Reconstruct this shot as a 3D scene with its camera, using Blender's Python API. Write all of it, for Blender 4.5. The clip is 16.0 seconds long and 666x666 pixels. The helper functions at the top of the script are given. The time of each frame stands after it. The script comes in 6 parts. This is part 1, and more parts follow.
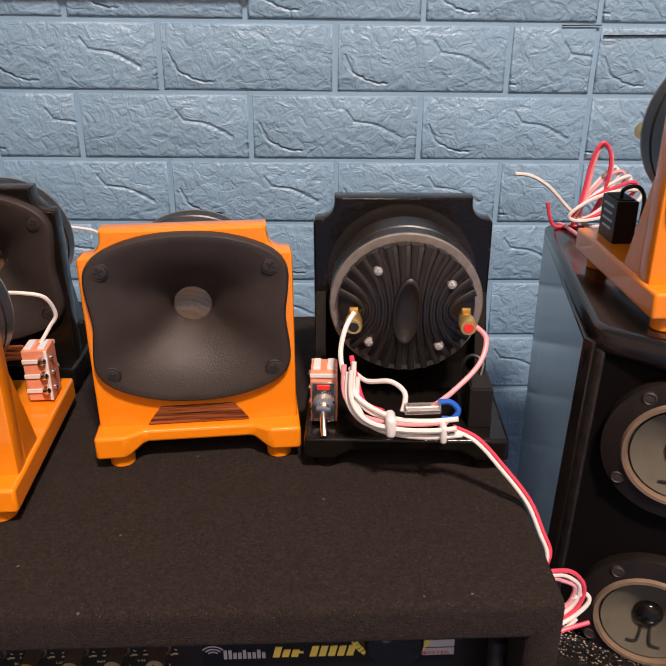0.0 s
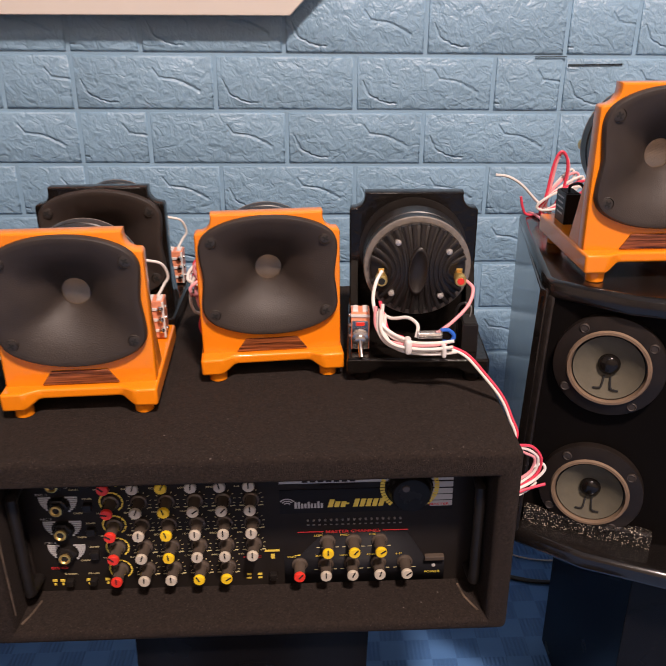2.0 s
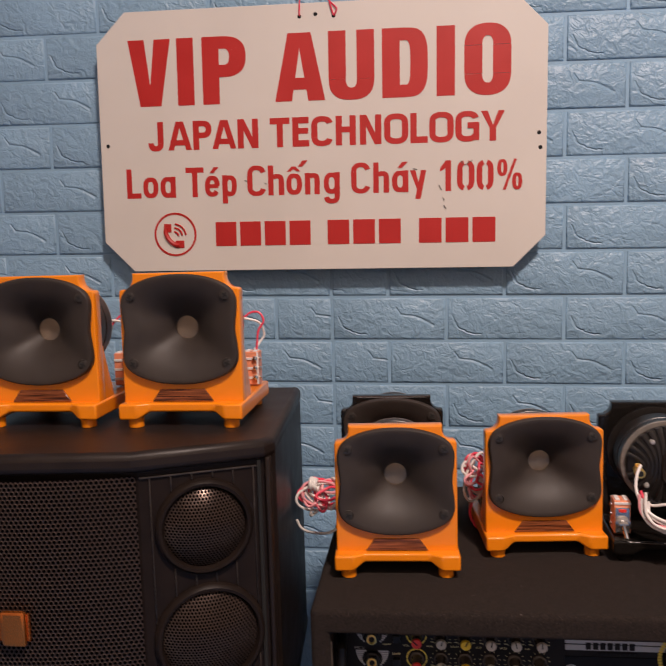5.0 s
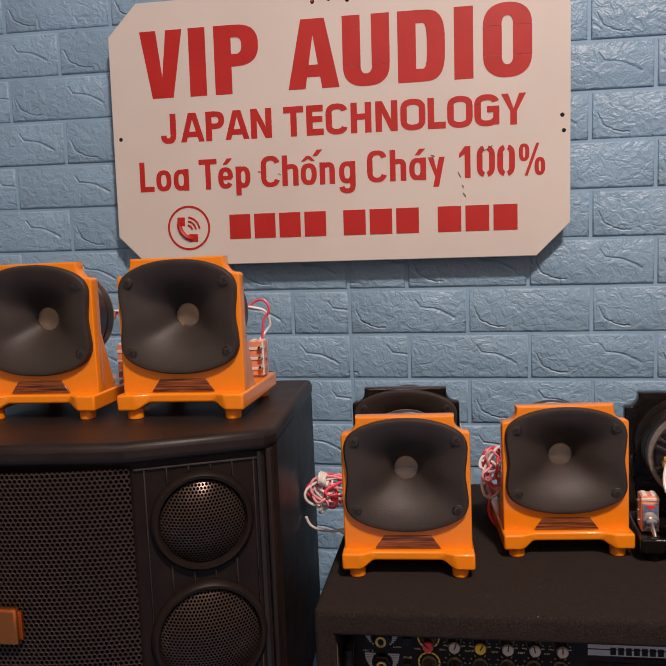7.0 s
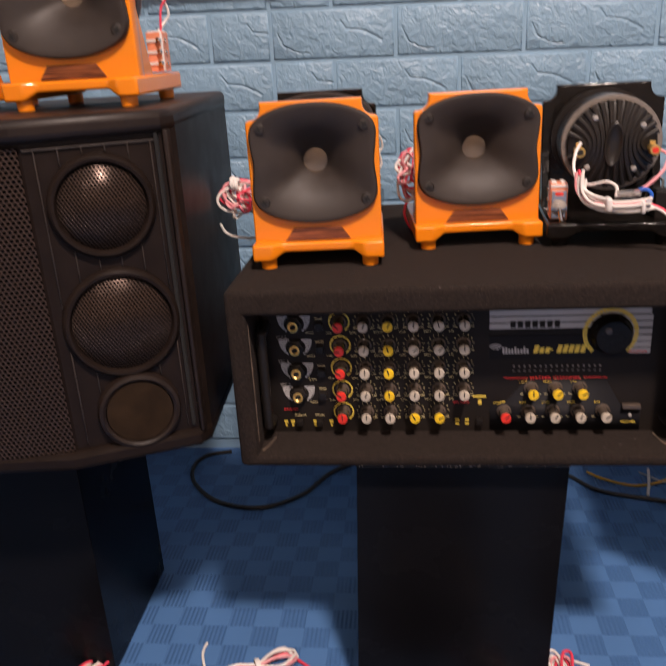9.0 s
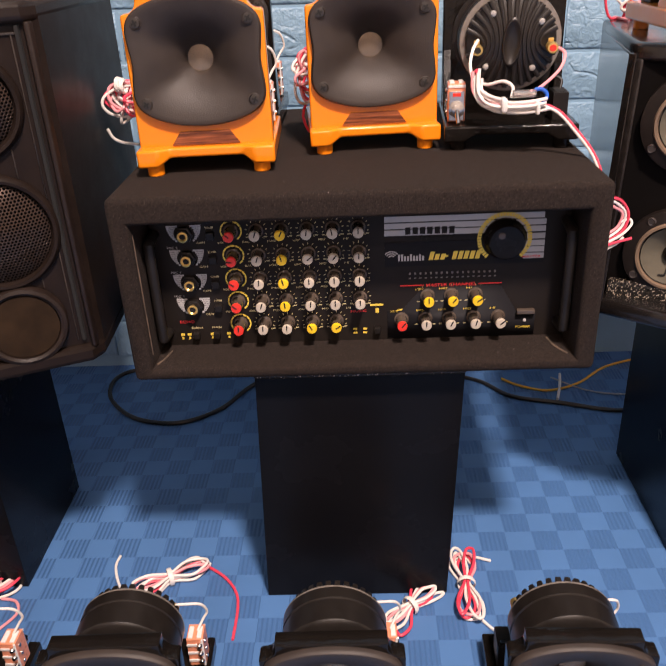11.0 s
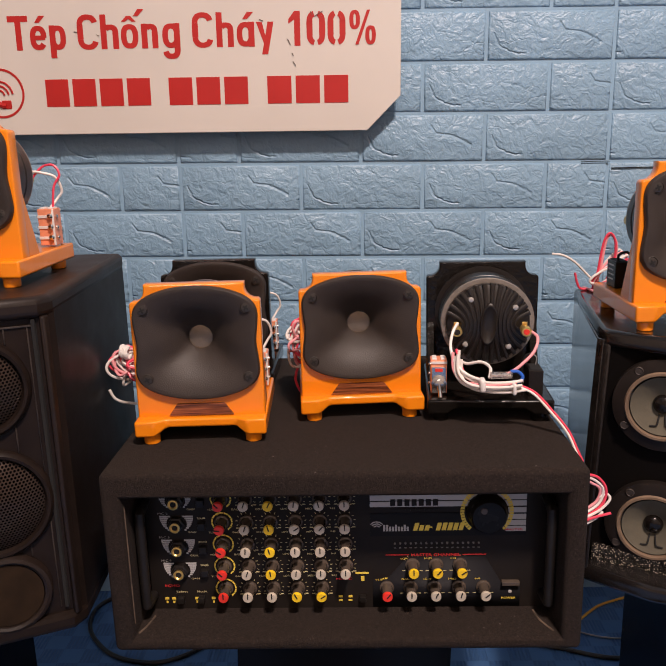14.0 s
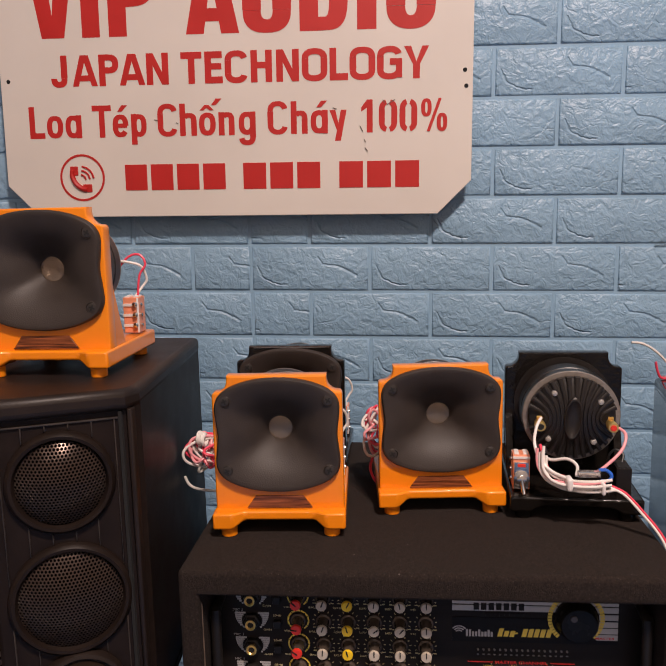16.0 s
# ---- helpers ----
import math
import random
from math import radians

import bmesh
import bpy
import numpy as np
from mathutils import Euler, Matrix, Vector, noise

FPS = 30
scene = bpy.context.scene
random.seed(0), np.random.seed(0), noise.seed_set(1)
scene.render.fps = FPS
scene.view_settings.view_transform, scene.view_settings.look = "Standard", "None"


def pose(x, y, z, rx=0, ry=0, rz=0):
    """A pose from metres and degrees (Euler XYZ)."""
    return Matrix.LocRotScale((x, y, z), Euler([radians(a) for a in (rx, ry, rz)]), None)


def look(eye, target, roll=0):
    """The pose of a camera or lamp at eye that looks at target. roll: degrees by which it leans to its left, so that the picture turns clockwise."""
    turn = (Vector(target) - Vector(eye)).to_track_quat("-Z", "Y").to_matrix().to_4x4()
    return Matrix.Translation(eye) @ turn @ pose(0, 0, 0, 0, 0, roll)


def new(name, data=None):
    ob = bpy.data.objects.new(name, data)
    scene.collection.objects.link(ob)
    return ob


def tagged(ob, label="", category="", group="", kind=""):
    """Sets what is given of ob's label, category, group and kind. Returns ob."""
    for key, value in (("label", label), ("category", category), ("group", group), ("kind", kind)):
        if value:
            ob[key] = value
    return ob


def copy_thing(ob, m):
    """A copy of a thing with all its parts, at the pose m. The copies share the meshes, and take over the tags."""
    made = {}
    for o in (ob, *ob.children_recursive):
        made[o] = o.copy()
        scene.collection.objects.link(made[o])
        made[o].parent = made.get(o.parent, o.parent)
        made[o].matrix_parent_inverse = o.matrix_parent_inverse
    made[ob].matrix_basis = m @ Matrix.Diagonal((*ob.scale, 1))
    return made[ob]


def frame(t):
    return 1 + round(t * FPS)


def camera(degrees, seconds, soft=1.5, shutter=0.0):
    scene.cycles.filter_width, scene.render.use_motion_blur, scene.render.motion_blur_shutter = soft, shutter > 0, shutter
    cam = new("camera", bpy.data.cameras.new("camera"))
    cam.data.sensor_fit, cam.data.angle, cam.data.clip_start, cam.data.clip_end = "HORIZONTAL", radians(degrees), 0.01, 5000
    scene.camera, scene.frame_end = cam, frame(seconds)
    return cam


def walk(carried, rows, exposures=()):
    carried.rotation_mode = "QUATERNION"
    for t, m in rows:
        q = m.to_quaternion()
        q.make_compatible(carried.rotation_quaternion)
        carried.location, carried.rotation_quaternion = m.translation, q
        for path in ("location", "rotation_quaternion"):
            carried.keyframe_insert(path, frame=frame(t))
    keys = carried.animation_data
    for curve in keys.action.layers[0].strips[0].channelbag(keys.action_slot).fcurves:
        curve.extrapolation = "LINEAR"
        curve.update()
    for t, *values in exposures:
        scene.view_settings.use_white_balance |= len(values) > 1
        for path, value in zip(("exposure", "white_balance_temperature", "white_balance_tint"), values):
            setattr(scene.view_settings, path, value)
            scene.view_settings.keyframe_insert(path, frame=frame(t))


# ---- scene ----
cam = camera(47.6, 16.0, soft=1.2, shutter=0.35)
EXPOSURES = [(0.0, 0.19), (0.5, 0.14), (1.5, -0.02), (2.0, 0.2), (2.5, 0.2), (3.0, 0.12), (3.5, -0.19), (5.0, -0.28), (7.5, -0.33), (8.0, -0.29), (8.5, -0.2), (9.0, 0.14), (11.5, 0.65), (12.5, 0.46), (13.0, 0.1), (13.5, 0.02), (14.5, 0.0), (15.0, 0.0), (15.5, -0.02), (16.0, -0.18)]
PATH = [
    (0, (0.021, -0.005, 0.804), (0.071, 1.823, -0.005), -0.3),
    (0.5, (0.024, -0.044, 0.823), (0.111, 1.772, -0.01), 0.1),
    (1, (0.032, -0.085, 0.824), (0.125, 1.72, -0.032), 0.0),
    (1.5, (0.014, -0.135, 0.833), (0.097, 1.673, -0.018), -0.1),
    (2, (-0.019, -0.215, 0.849), (0.039, 1.615, 0.044), -0.5),
    (2.5, (-0.047, -0.265, 0.854), (-0.02, 1.61, 0.157), -0.3),
    (3, (-0.082, -0.305, 0.868), (-0.092, 1.614, 0.305), -0.4),
    (3.5, (-0.115, -0.328, 0.877), (-0.173, 1.62, 0.427), -0.8),
    (4, (-0.137, -0.34, 0.874), (-0.253, 1.625, 0.518), -1.4),
    (4.5, (-0.148, -0.384, 0.872), (-0.324, 1.588, 0.593), -1.7),
    (5, (-0.191, -0.399, 0.865), (-0.415, 1.576, 0.65), -1.6),
    (5.2, (-0.204, -0.388, 0.867), (-0.448, 1.587, 0.673), -1.7),
    (7.3, (-0.163, -0.359, 0.834), (-0.493, 1.604, 0.634), -2.3),
    (7.5, (-0.165, -0.357, 0.83), (-0.502, 1.603, 0.616), -2.3),
    (8, (-0.168, -0.355, 0.825), (-0.5, 1.596, 0.536), -2.7),
    (8.5, (-0.153, -0.358, 0.793), (-0.418, 1.561, 0.297), -2.7),
    (9, (-0.122, -0.365, 0.728), (-0.339, 1.494, 0.024), -3.4),
    (9.2, (-0.113, -0.368, 0.716), (-0.309, 1.464, -0.062), -3.5),
    (10.25, (-0.086, -0.356, 0.690), (-0.205, 1.400, -0.260), -3.2),
    (11.3, (-0.067, -0.348, 0.732), (-0.133, 1.451, -0.139), -2.7),
    (11.5, (-0.064, -0.346, 0.745), (-0.12, 1.472, -0.089), -2.5),
    (12, (-0.061, -0.348, 0.772), (-0.105, 1.514, 0.043), -2.1),
    (12.5, (-0.059, -0.355, 0.789), (-0.099, 1.541, 0.152), -1.9),
    (13, (-0.063, -0.352, 0.8), (-0.102, 1.566, 0.236), -1.7),
    (13.5, (-0.057, -0.349, 0.806), (-0.101, 1.583, 0.292), -1.6),
    (14, (-0.06, -0.345, 0.808), (-0.122, 1.596, 0.331), -1.5),
    (14.5, (-0.067, -0.341, 0.813), (-0.152, 1.606, 0.365), -1.3),
    (15, (-0.082, -0.335, 0.818), (-0.202, 1.618, 0.406), -1.3),
    (15.5, (-0.094, -0.337, 0.828), (-0.247, 1.624, 0.462), -1.4),
    (16, (-0.098, -0.335, 0.838), (-0.272, 1.632, 0.522), -1.3),
]
walk(cam, [(t, look(eye, target, roll)) for t, eye, target, roll in PATH], EXPOSURES)
# ---- end of walk


# ---------------------------------------------------------------- levels
FLOOR = 0.026
AMP_TOP, TALL_TOP, SIDE_TOP = 0.5240, 0.6880, 0.6190
WALL = 0.872


# ---------------------------------------------------------------- lights
def area(name, place, target, size_x, size_y, power, colour):
    lamp = bpy.data.lights.new(name, "AREA")
    lamp.shape, lamp.size, lamp.size_y = "RECTANGLE", size_x, size_y
    lamp.energy, lamp.color = power, colour
    ob = new(name, lamp)
    ob.matrix_world = look(place, target)
    return ob


# one compact panel before the shelf; one long unseen fill panel added further back
LAMPS = ((0.40, -0.92, 0.24, 0.22, 95), (-0.45, -2.05, 1.10, 0.30, 12))
for lx, ly, long, wide, power in LAMPS:
    area("panel_light", (lx, ly, 2.66), (lx, ly + 0.01, 0.0), long, wide, power, (1.0, 0.785, 0.69))
world = bpy.data.worlds.new("room_air")
world.use_nodes = True
world.node_tree.nodes["Background"].inputs[0].default_value = (0.5, 0.55, 0.6, 1)
world.node_tree.nodes["Background"].inputs[1].default_value = 0.05
scene.world = world


# ---------------------------------------------------------------- materials
def material(name, colour, rough=0.5, metal=0.0, coat=0.0, vary=0.12, scale=30.0, bump=0.0, bump_scale=200.0,
             bump_dist=0.001, per_object=0.0, rough_vary=0.1, spec=0.5):
    m = bpy.data.materials.new(name)
    m.use_nodes = True
    nt = m.node_tree
    b = nt.nodes["Principled BSDF"]
    b.inputs["Metallic"].default_value = metal
    b.inputs["Coat Weight"].default_value = coat
    b.inputs["Coat Roughness"].default_value = 0.05
    b.inputs["Specular IOR Level"].default_value = spec
    geo = nt.nodes.new("ShaderNodeTexCoord")
    big = nt.nodes.new("ShaderNodeTexNoise")
    big.inputs["Scale"].default_value = scale
    big.inputs["Detail"].default_value = 6
    nt.links.new(geo.outputs["Object"], big.inputs["Vector"])
    ramp = nt.nodes.new("ShaderNodeMapRange")
    ramp.inputs["From Min"].default_value, ramp.inputs["From Max"].default_value = 0.25, 0.75
    ramp.inputs["To Min"].default_value, ramp.inputs["To Max"].default_value = 1 - vary, 1 + vary
    nt.links.new(big.outputs["Fac"], ramp.inputs["Value"])
    value = ramp.outputs["Result"]
    if per_object:
        info = nt.nodes.new("ShaderNodeObjectInfo")
        r2 = nt.nodes.new("ShaderNodeMapRange")
        r2.inputs["To Min"].default_value, r2.inputs["To Max"].default_value = 1 - per_object, 1 + per_object
        nt.links.new(info.outputs["Random"], r2.inputs["Value"])
        mul = nt.nodes.new("ShaderNodeMath")
        mul.operation = "MULTIPLY"
        nt.links.new(value, mul.inputs[0])
        nt.links.new(r2.outputs["Result"], mul.inputs[1])
        value = mul.outputs["Value"]
    mix = nt.nodes.new("ShaderNodeVectorMath")
    mix.operation = "SCALE"
    mix.inputs[0].default_value = colour
    nt.links.new(value, mix.inputs["Scale"])
    nt.links.new(mix.outputs["Vector"], b.inputs["Base Color"])
    rr = nt.nodes.new("ShaderNodeMapRange")
    rr.inputs["To Min"].default_value = max(rough - rough_vary, 0.02)
    rr.inputs["To Max"].default_value = min(rough + rough_vary, 1.0)
    nt.links.new(big.outputs["Fac"], rr.inputs["Value"])
    nt.links.new(rr.outputs["Result"], b.inputs["Roughness"])
    if bump:
        fine = nt.nodes.new("ShaderNodeTexNoise")
        fine.inputs["Scale"].default_value = bump_scale
        fine.inputs["Detail"].default_value = 4
        nt.links.new(geo.outputs["Object"], fine.inputs["Vector"])
        bp = nt.nodes.new("ShaderNodeBump")
        bp.inputs["Strength"].default_value = bump
        bp.inputs["Distance"].default_value = bump_dist
        nt.links.new(fine.outputs["Fac"], bp.inputs["Height"])
        nt.links.new(bp.outputs["Normal"], b.inputs["Normal"])
    return m


def brick_material(name, colour):
    """Painted foam brick: folded, stone-like relief in soft glossy paint."""
    m = bpy.data.materials.new(name)
    m.use_nodes = True
    nt = m.node_tree
    b = nt.nodes["Principled BSDF"]
    b.inputs["Specular IOR Level"].default_value = 0.5
    tc = nt.nodes.new("ShaderNodeTexCoord")
    info = nt.nodes.new("ShaderNodeObjectInfo")
    jump = nt.nodes.new("ShaderNodeVectorMath")
    jump.operation = "SCALE"
    jump.inputs[0].default_value = (9.1, 3.7, 5.3)
    nt.links.new(info.outputs["Random"], jump.inputs["Scale"])
    add = nt.nodes.new("ShaderNodeVectorMath")
    nt.links.new(tc.outputs["Object"], add.inputs[0])
    nt.links.new(jump.outputs["Vector"], add.inputs[1])
    # warp, then ridges
    warp = nt.nodes.new("ShaderNodeTexNoise")
    warp.inputs["Scale"].default_value = 22
    warp.inputs["Detail"].default_value = 3
    nt.links.new(add.outputs["Vector"], warp.inputs["Vector"])
    wsub = nt.nodes.new("ShaderNodeVectorMath")
    wsub.operation = "MULTIPLY_ADD"
    wsub.inputs[1].default_value = (0.06, 0.06, 0.045)
    stretch = nt.nodes.new("ShaderNodeMapping")
    stretch.inputs["Scale"].default_value = (0.62, 1.0, 1.25)
    stretch.inputs["Rotation"].default_value = (0, radians(14), 0)
    nt.links.new(add.outputs["Vector"], stretch.inputs["Vector"])
    nt.links.new(warp.outputs["Color"], wsub.inputs[0])
    nt.links.new(stretch.outputs["Vector"], wsub.inputs[2])
    def crease(scale, width, detail, level):
        """Narrow valleys that follow the contour lines of a noise."""
        no = nt.nodes.new("ShaderNodeTexNoise")
        no.inputs["Scale"].default_value = scale
        no.inputs["Detail"].default_value = detail
        nt.links.new(wsub.outputs["Vector"], no.inputs["Vector"])
        d = nt.nodes.new("ShaderNodeMath")
        d.operation = "SUBTRACT"
        d.inputs[1].default_value = level
        nt.links.new(no.outputs["Fac"], d.inputs[0])
        ab = nt.nodes.new("ShaderNodeMath")
        ab.operation = "ABSOLUTE"
        nt.links.new(d.outputs["Value"], ab.inputs[0])
        sm = nt.nodes.new("ShaderNodeMapRange")
        sm.interpolation_type = "SMOOTHSTEP"
        sm.inputs["From Max"].default_value = width
        nt.links.new(ab.outputs["Value"], sm.inputs["Value"])
        return sm.outputs["Result"], no.outputs["Fac"]
    deep, field = crease(15, 0.030, 3, 0.43)
    light, field2 = crease(40, 0.060, 3, 0.55)
    grain = nt.nodes.new("ShaderNodeTexNoise")
    grain.inputs["Scale"].default_value = 330
    nt.links.new(add.outputs["Vector"], grain.inputs["Vector"])
    lumps = nt.nodes.new("ShaderNodeTexNoise")      # soft stone lumps, one to two centimetres wide
    lumps.inputs["Scale"].default_value = 62
    lumps.inputs["Detail"].default_value = 2.5
    lumps.inputs["Roughness"].default_value = 0.55
    lumps.inputs["Distortion"].default_value = 0.9
    nt.links.new(add.outputs["Vector"], lumps.inputs["Vector"])
    h2 = None
    for out, weight in ((light, 0.06), (deep, 0.22), (field2, 0.75), (lumps.outputs["Fac"], 2.1), (grain.outputs["Fac"], 0.34)):
        h = nt.nodes.new("ShaderNodeMath")
        h.operation = "MULTIPLY_ADD"
        h.inputs[1].default_value, h.inputs[2].default_value = weight, 0.0
        nt.links.new(out, h.inputs[0])
        if h2:
            nt.links.new(h2.outputs["Value"], h.inputs[2])
        h2 = h
    def vec(op, a, c=None, d=None):
        n = nt.nodes.new("ShaderNodeVectorMath")
        n.operation = op
        for i, v in enumerate((a, c, d)):
            if v is None:
                continue
            if isinstance(v, tuple):
                n.inputs[i].default_value = v
            else:
                nt.links.new(v, n.inputs[i])
        return n
    # every brick of the mould has the same few gouges, bent a little by a noise
    bend = nt.nodes.new("ShaderNodeTexNoise")
    bend.inputs["Scale"].default_value = 45
    bend.inputs["Detail"].default_value = 3
    nt.links.new(tc.outputs["Object"], bend.inputs["Vector"])
    soft_ = vec("MULTIPLY_ADD", bend.outputs["Color"], (0.012, 0, 0.012), (-0.006, 0, -0.006))
    face = vec("ADD", vec("MULTIPLY", tc.outputs["Object"], (1, 0, 1)).outputs["Vector"], soft_.outputs["Vector"]).outputs["Vector"]

    def gouge(p0, p1, width):
        d = Vector(p1) - Vector(p0)
        rel = vec("SUBTRACT", face, tuple(p0)).outputs["Vector"]
        t = nt.nodes.new("ShaderNodeMath")
        t.operation = "MULTIPLY"
        t.use_clamp = True
        t.inputs[1].default_value = 1 / d.length_squared
        nt.links.new(vec("DOT_PRODUCT", rel, tuple(d)).outputs["Value"], t.inputs[0])
        on = nt.nodes.new("ShaderNodeVectorMath")
        on.operation = "SCALE"
        on.inputs[0].default_value = tuple(d)
        nt.links.new(t.outputs["Value"], on.inputs["Scale"])
        far_ = vec("DISTANCE", rel, on.outputs["Vector"]).outputs["Value"]
        sm = nt.nodes.new("ShaderNodeMapRange")
        sm.interpolation_type = "SMOOTHSTEP"
        sm.inputs["From Max"].default_value = width
        nt.links.new(far_, sm.inputs["Value"])
        return sm.outputs["Result"]
    deepest = None
    # a long bent gouge on the upper side, a hooked one at the lower corner
    hook = [(-0.086, 0, 0.004), (-0.078, 0, -0.013), (-0.062, 0, -0.023), (-0.038, 0, -0.026)]
    long_ = [(0.013, 0, 0.018), (0.021, 0, 0.007), (0.048, 0, 0.002), (0.074, 0, -0.010)]
    cuts = [(p, q, 0.0028 + 0.0004 * i, 1.10) for i, (p, q) in enumerate(zip(long_, long_[1:]))]
    cuts += [(p, q, 0.0026, 0.85) for p, q in zip(hook, hook[1:])]
    for p0, p1, width, weight in cuts:
        some = nt.nodes.new("ShaderNodeMapRange")     # not every brick has both kinds
        some.inputs["From Min"].default_value, some.inputs["From Max"].default_value = (0.12, 0.30) if weight > 1 else (0.90, 0.70)
        some.inputs["To Max"].default_value = weight
        nt.links.new(info.outputs["Random"], some.inputs["Value"])
        cut = nt.nodes.new("ShaderNodeMath")        # 1 in the gouge; the deepest counts, so that segments do not add up
        cut.operation = "SUBTRACT"
        cut.inputs[0].default_value = 1.0
        nt.links.new(gouge(p0, p1, width), cut.inputs[1])
        dig = nt.nodes.new("ShaderNodeMath")
        dig.operation = "MULTIPLY"
        nt.links.new(cut.outputs["Value"], dig.inputs[0])
        nt.links.new(some.outputs["Result"], dig.inputs[1])
        if deepest:
            both = nt.nodes.new("ShaderNodeMath")
            both.operation = "MAXIMUM"
            nt.links.new(deepest.outputs["Value"], both.inputs[0])
            nt.links.new(dig.outputs["Value"], both.inputs[1])
            dig = both
        deepest = dig
    dug = nt.nodes.new("ShaderNodeMath")
    dug.operation = "SUBTRACT"
    nt.links.new(h2.outputs["Value"], dug.inputs[0])
    nt.links.new(deepest.outputs["Value"], dug.inputs[1])
    h2 = dug
    bp = nt.nodes.new("ShaderNodeBump")
    bp.inputs["Strength"].default_value = 0.56
    bp.inputs["Distance"].default_value = 0.0035
    nt.links.new(h2.outputs["Value"], bp.inputs["Height"])
    nt.links.new(bp.outputs["Normal"], b.inputs["Normal"])
    tone = nt.nodes.new("ShaderNodeTexNoise")
    tone.inputs["Scale"].default_value = 9
    tone.inputs["Detail"].default_value = 5
    nt.links.new(add.outputs["Vector"], tone.inputs["Vector"])
    mr = nt.nodes.new("ShaderNodeMapRange")
    mr.inputs["From Min"].default_value, mr.inputs["From Max"].default_value = 0.25, 0.75
    mr.inputs["To Min"].default_value, mr.inputs["To Max"].default_value = 0.90, 1.08
    nt.links.new(tone.outputs["Fac"], mr.inputs["Value"])
    sc = nt.nodes.new("ShaderNodeVectorMath")
    sc.operation = "SCALE"
    sc.inputs[0].default_value = colour
    nt.links.new(mr.outputs["Result"], sc.inputs["Scale"])
    nt.links.new(sc.outputs["Vector"], b.inputs["Base Color"])
    b.inputs["Roughness"].default_value = 0.37
    return m


def mat_floor():
    """Blue foam mat: a chequer of plain and ribbed squares."""
    m = bpy.data.materials.new("blue_foam_mat")
    m.use_nodes = True
    nt = m.node_tree
    b = nt.nodes["Principled BSDF"]
    b.inputs["Roughness"].default_value = 0.5
    tc = nt.nodes.new("ShaderNodeTexCoord")
    check = nt.nodes.new("ShaderNodeTexChecker")
    check.inputs["Scale"].default_value = 1 / 0.034
    nt.links.new(tc.outputs["Object"], check.inputs["Vector"])
    wave = nt.nodes.new("ShaderNodeTexWave")
    wave.bands_direction = "X"
    wave.inputs["Scale"].default_value = 55
    nt.links.new(tc.outputs["Object"], wave.inputs["Vector"])
    mul = nt.nodes.new("ShaderNodeMath")
    mul.operation = "MULTIPLY"
    nt.links.new(check.outputs["Fac"], mul.inputs[0])
    nt.links.new(wave.outputs["Fac"], mul.inputs[1])
    bp = nt.nodes.new("ShaderNodeBump")
    bp.inputs["Strength"].default_value = 0.6
    bp.inputs["Distance"].default_value = 0.0015
    nt.links.new(mul.outputs["Value"], bp.inputs["Height"])
    nt.links.new(bp.outputs["Normal"], b.inputs["Normal"])
    noise_ = nt.nodes.new("ShaderNodeTexNoise")
    noise_.inputs["Scale"].default_value = 7
    noise_.inputs["Detail"].default_value = 6
    nt.links.new(tc.outputs["Object"], noise_.inputs["Vector"])
    mr = nt.nodes.new("ShaderNodeMapRange")
    mr.inputs["To Min"].default_value, mr.inputs["To Max"].default_value = 0.8, 1.2
    nt.links.new(noise_.outputs["Fac"], mr.inputs["Value"])
    mixc = nt.nodes.new("ShaderNodeMix")
    mixc.data_type = "RGBA"
    mixc.inputs[6].default_value = (0.074, 0.180, 0.400, 1)
    mixc.inputs[7].default_value = (0.057, 0.144, 0.334, 1)
    nt.links.new(check.outputs["Fac"], mixc.inputs[0])
    sc = nt.nodes.new("ShaderNodeVectorMath")
    sc.operation = "SCALE"
    nt.links.new(mixc.outputs[2], sc.inputs[0])
    nt.links.new(mr.outputs["Result"], sc.inputs["Scale"])
    nt.links.new(sc.outputs["Vector"], b.inputs["Base Color"])
    return m


def mat_wood():
    m = bpy.data.materials.new("rosewood_veneer")
    m.use_nodes = True
    nt = m.node_tree
    b = nt.nodes["Principled BSDF"]
    tc = nt.nodes.new("ShaderNodeTexCoord")
    info = nt.nodes.new("ShaderNodeObjectInfo")
    mp = nt.nodes.new("ShaderNodeMapping")
    mp.inputs["Scale"].default_value = (14, 14, 380)
    nt.links.new(tc.outputs["Object"], mp.inputs["Vector"])
    add = nt.nodes.new("ShaderNodeVectorMath")
    sc = nt.nodes.new("ShaderNodeVectorMath")
    sc.operation = "SCALE"
    sc.inputs[0].default_value = (31, 17, 23)
    nt.links.new(info.outputs["Random"], sc.inputs["Scale"])
    nt.links.new(mp.outputs["Vector"], add.inputs[0])
    nt.links.new(sc.outputs["Vector"], add.inputs[1])
    no = nt.nodes.new("ShaderNodeTexNoise")
    no.inputs["Scale"].default_value = 1.6
    no.inputs["Detail"].default_value = 6
    no.inputs["Distortion"].default_value = 0.25
    nt.links.new(add.outputs["Vector"], no.inputs["Vector"])
    cr = nt.nodes.new("ShaderNodeValToRGB")
    cr.color_ramp.elements[0].position, cr.color_ramp.elements[0].color = 0.35, (0.035, 0.010, 0.004, 1)
    cr.color_ramp.elements[1].position, cr.color_ramp.elements[1].color = 0.68, (0.36, 0.11, 0.038, 1)
    nt.links.new(no.outputs["Fac"], cr.inputs["Fac"])
    nt.links.new(cr.outputs["Color"], b.inputs["Base Color"])
    b.inputs["Roughness"].default_value = 0.22
    return m


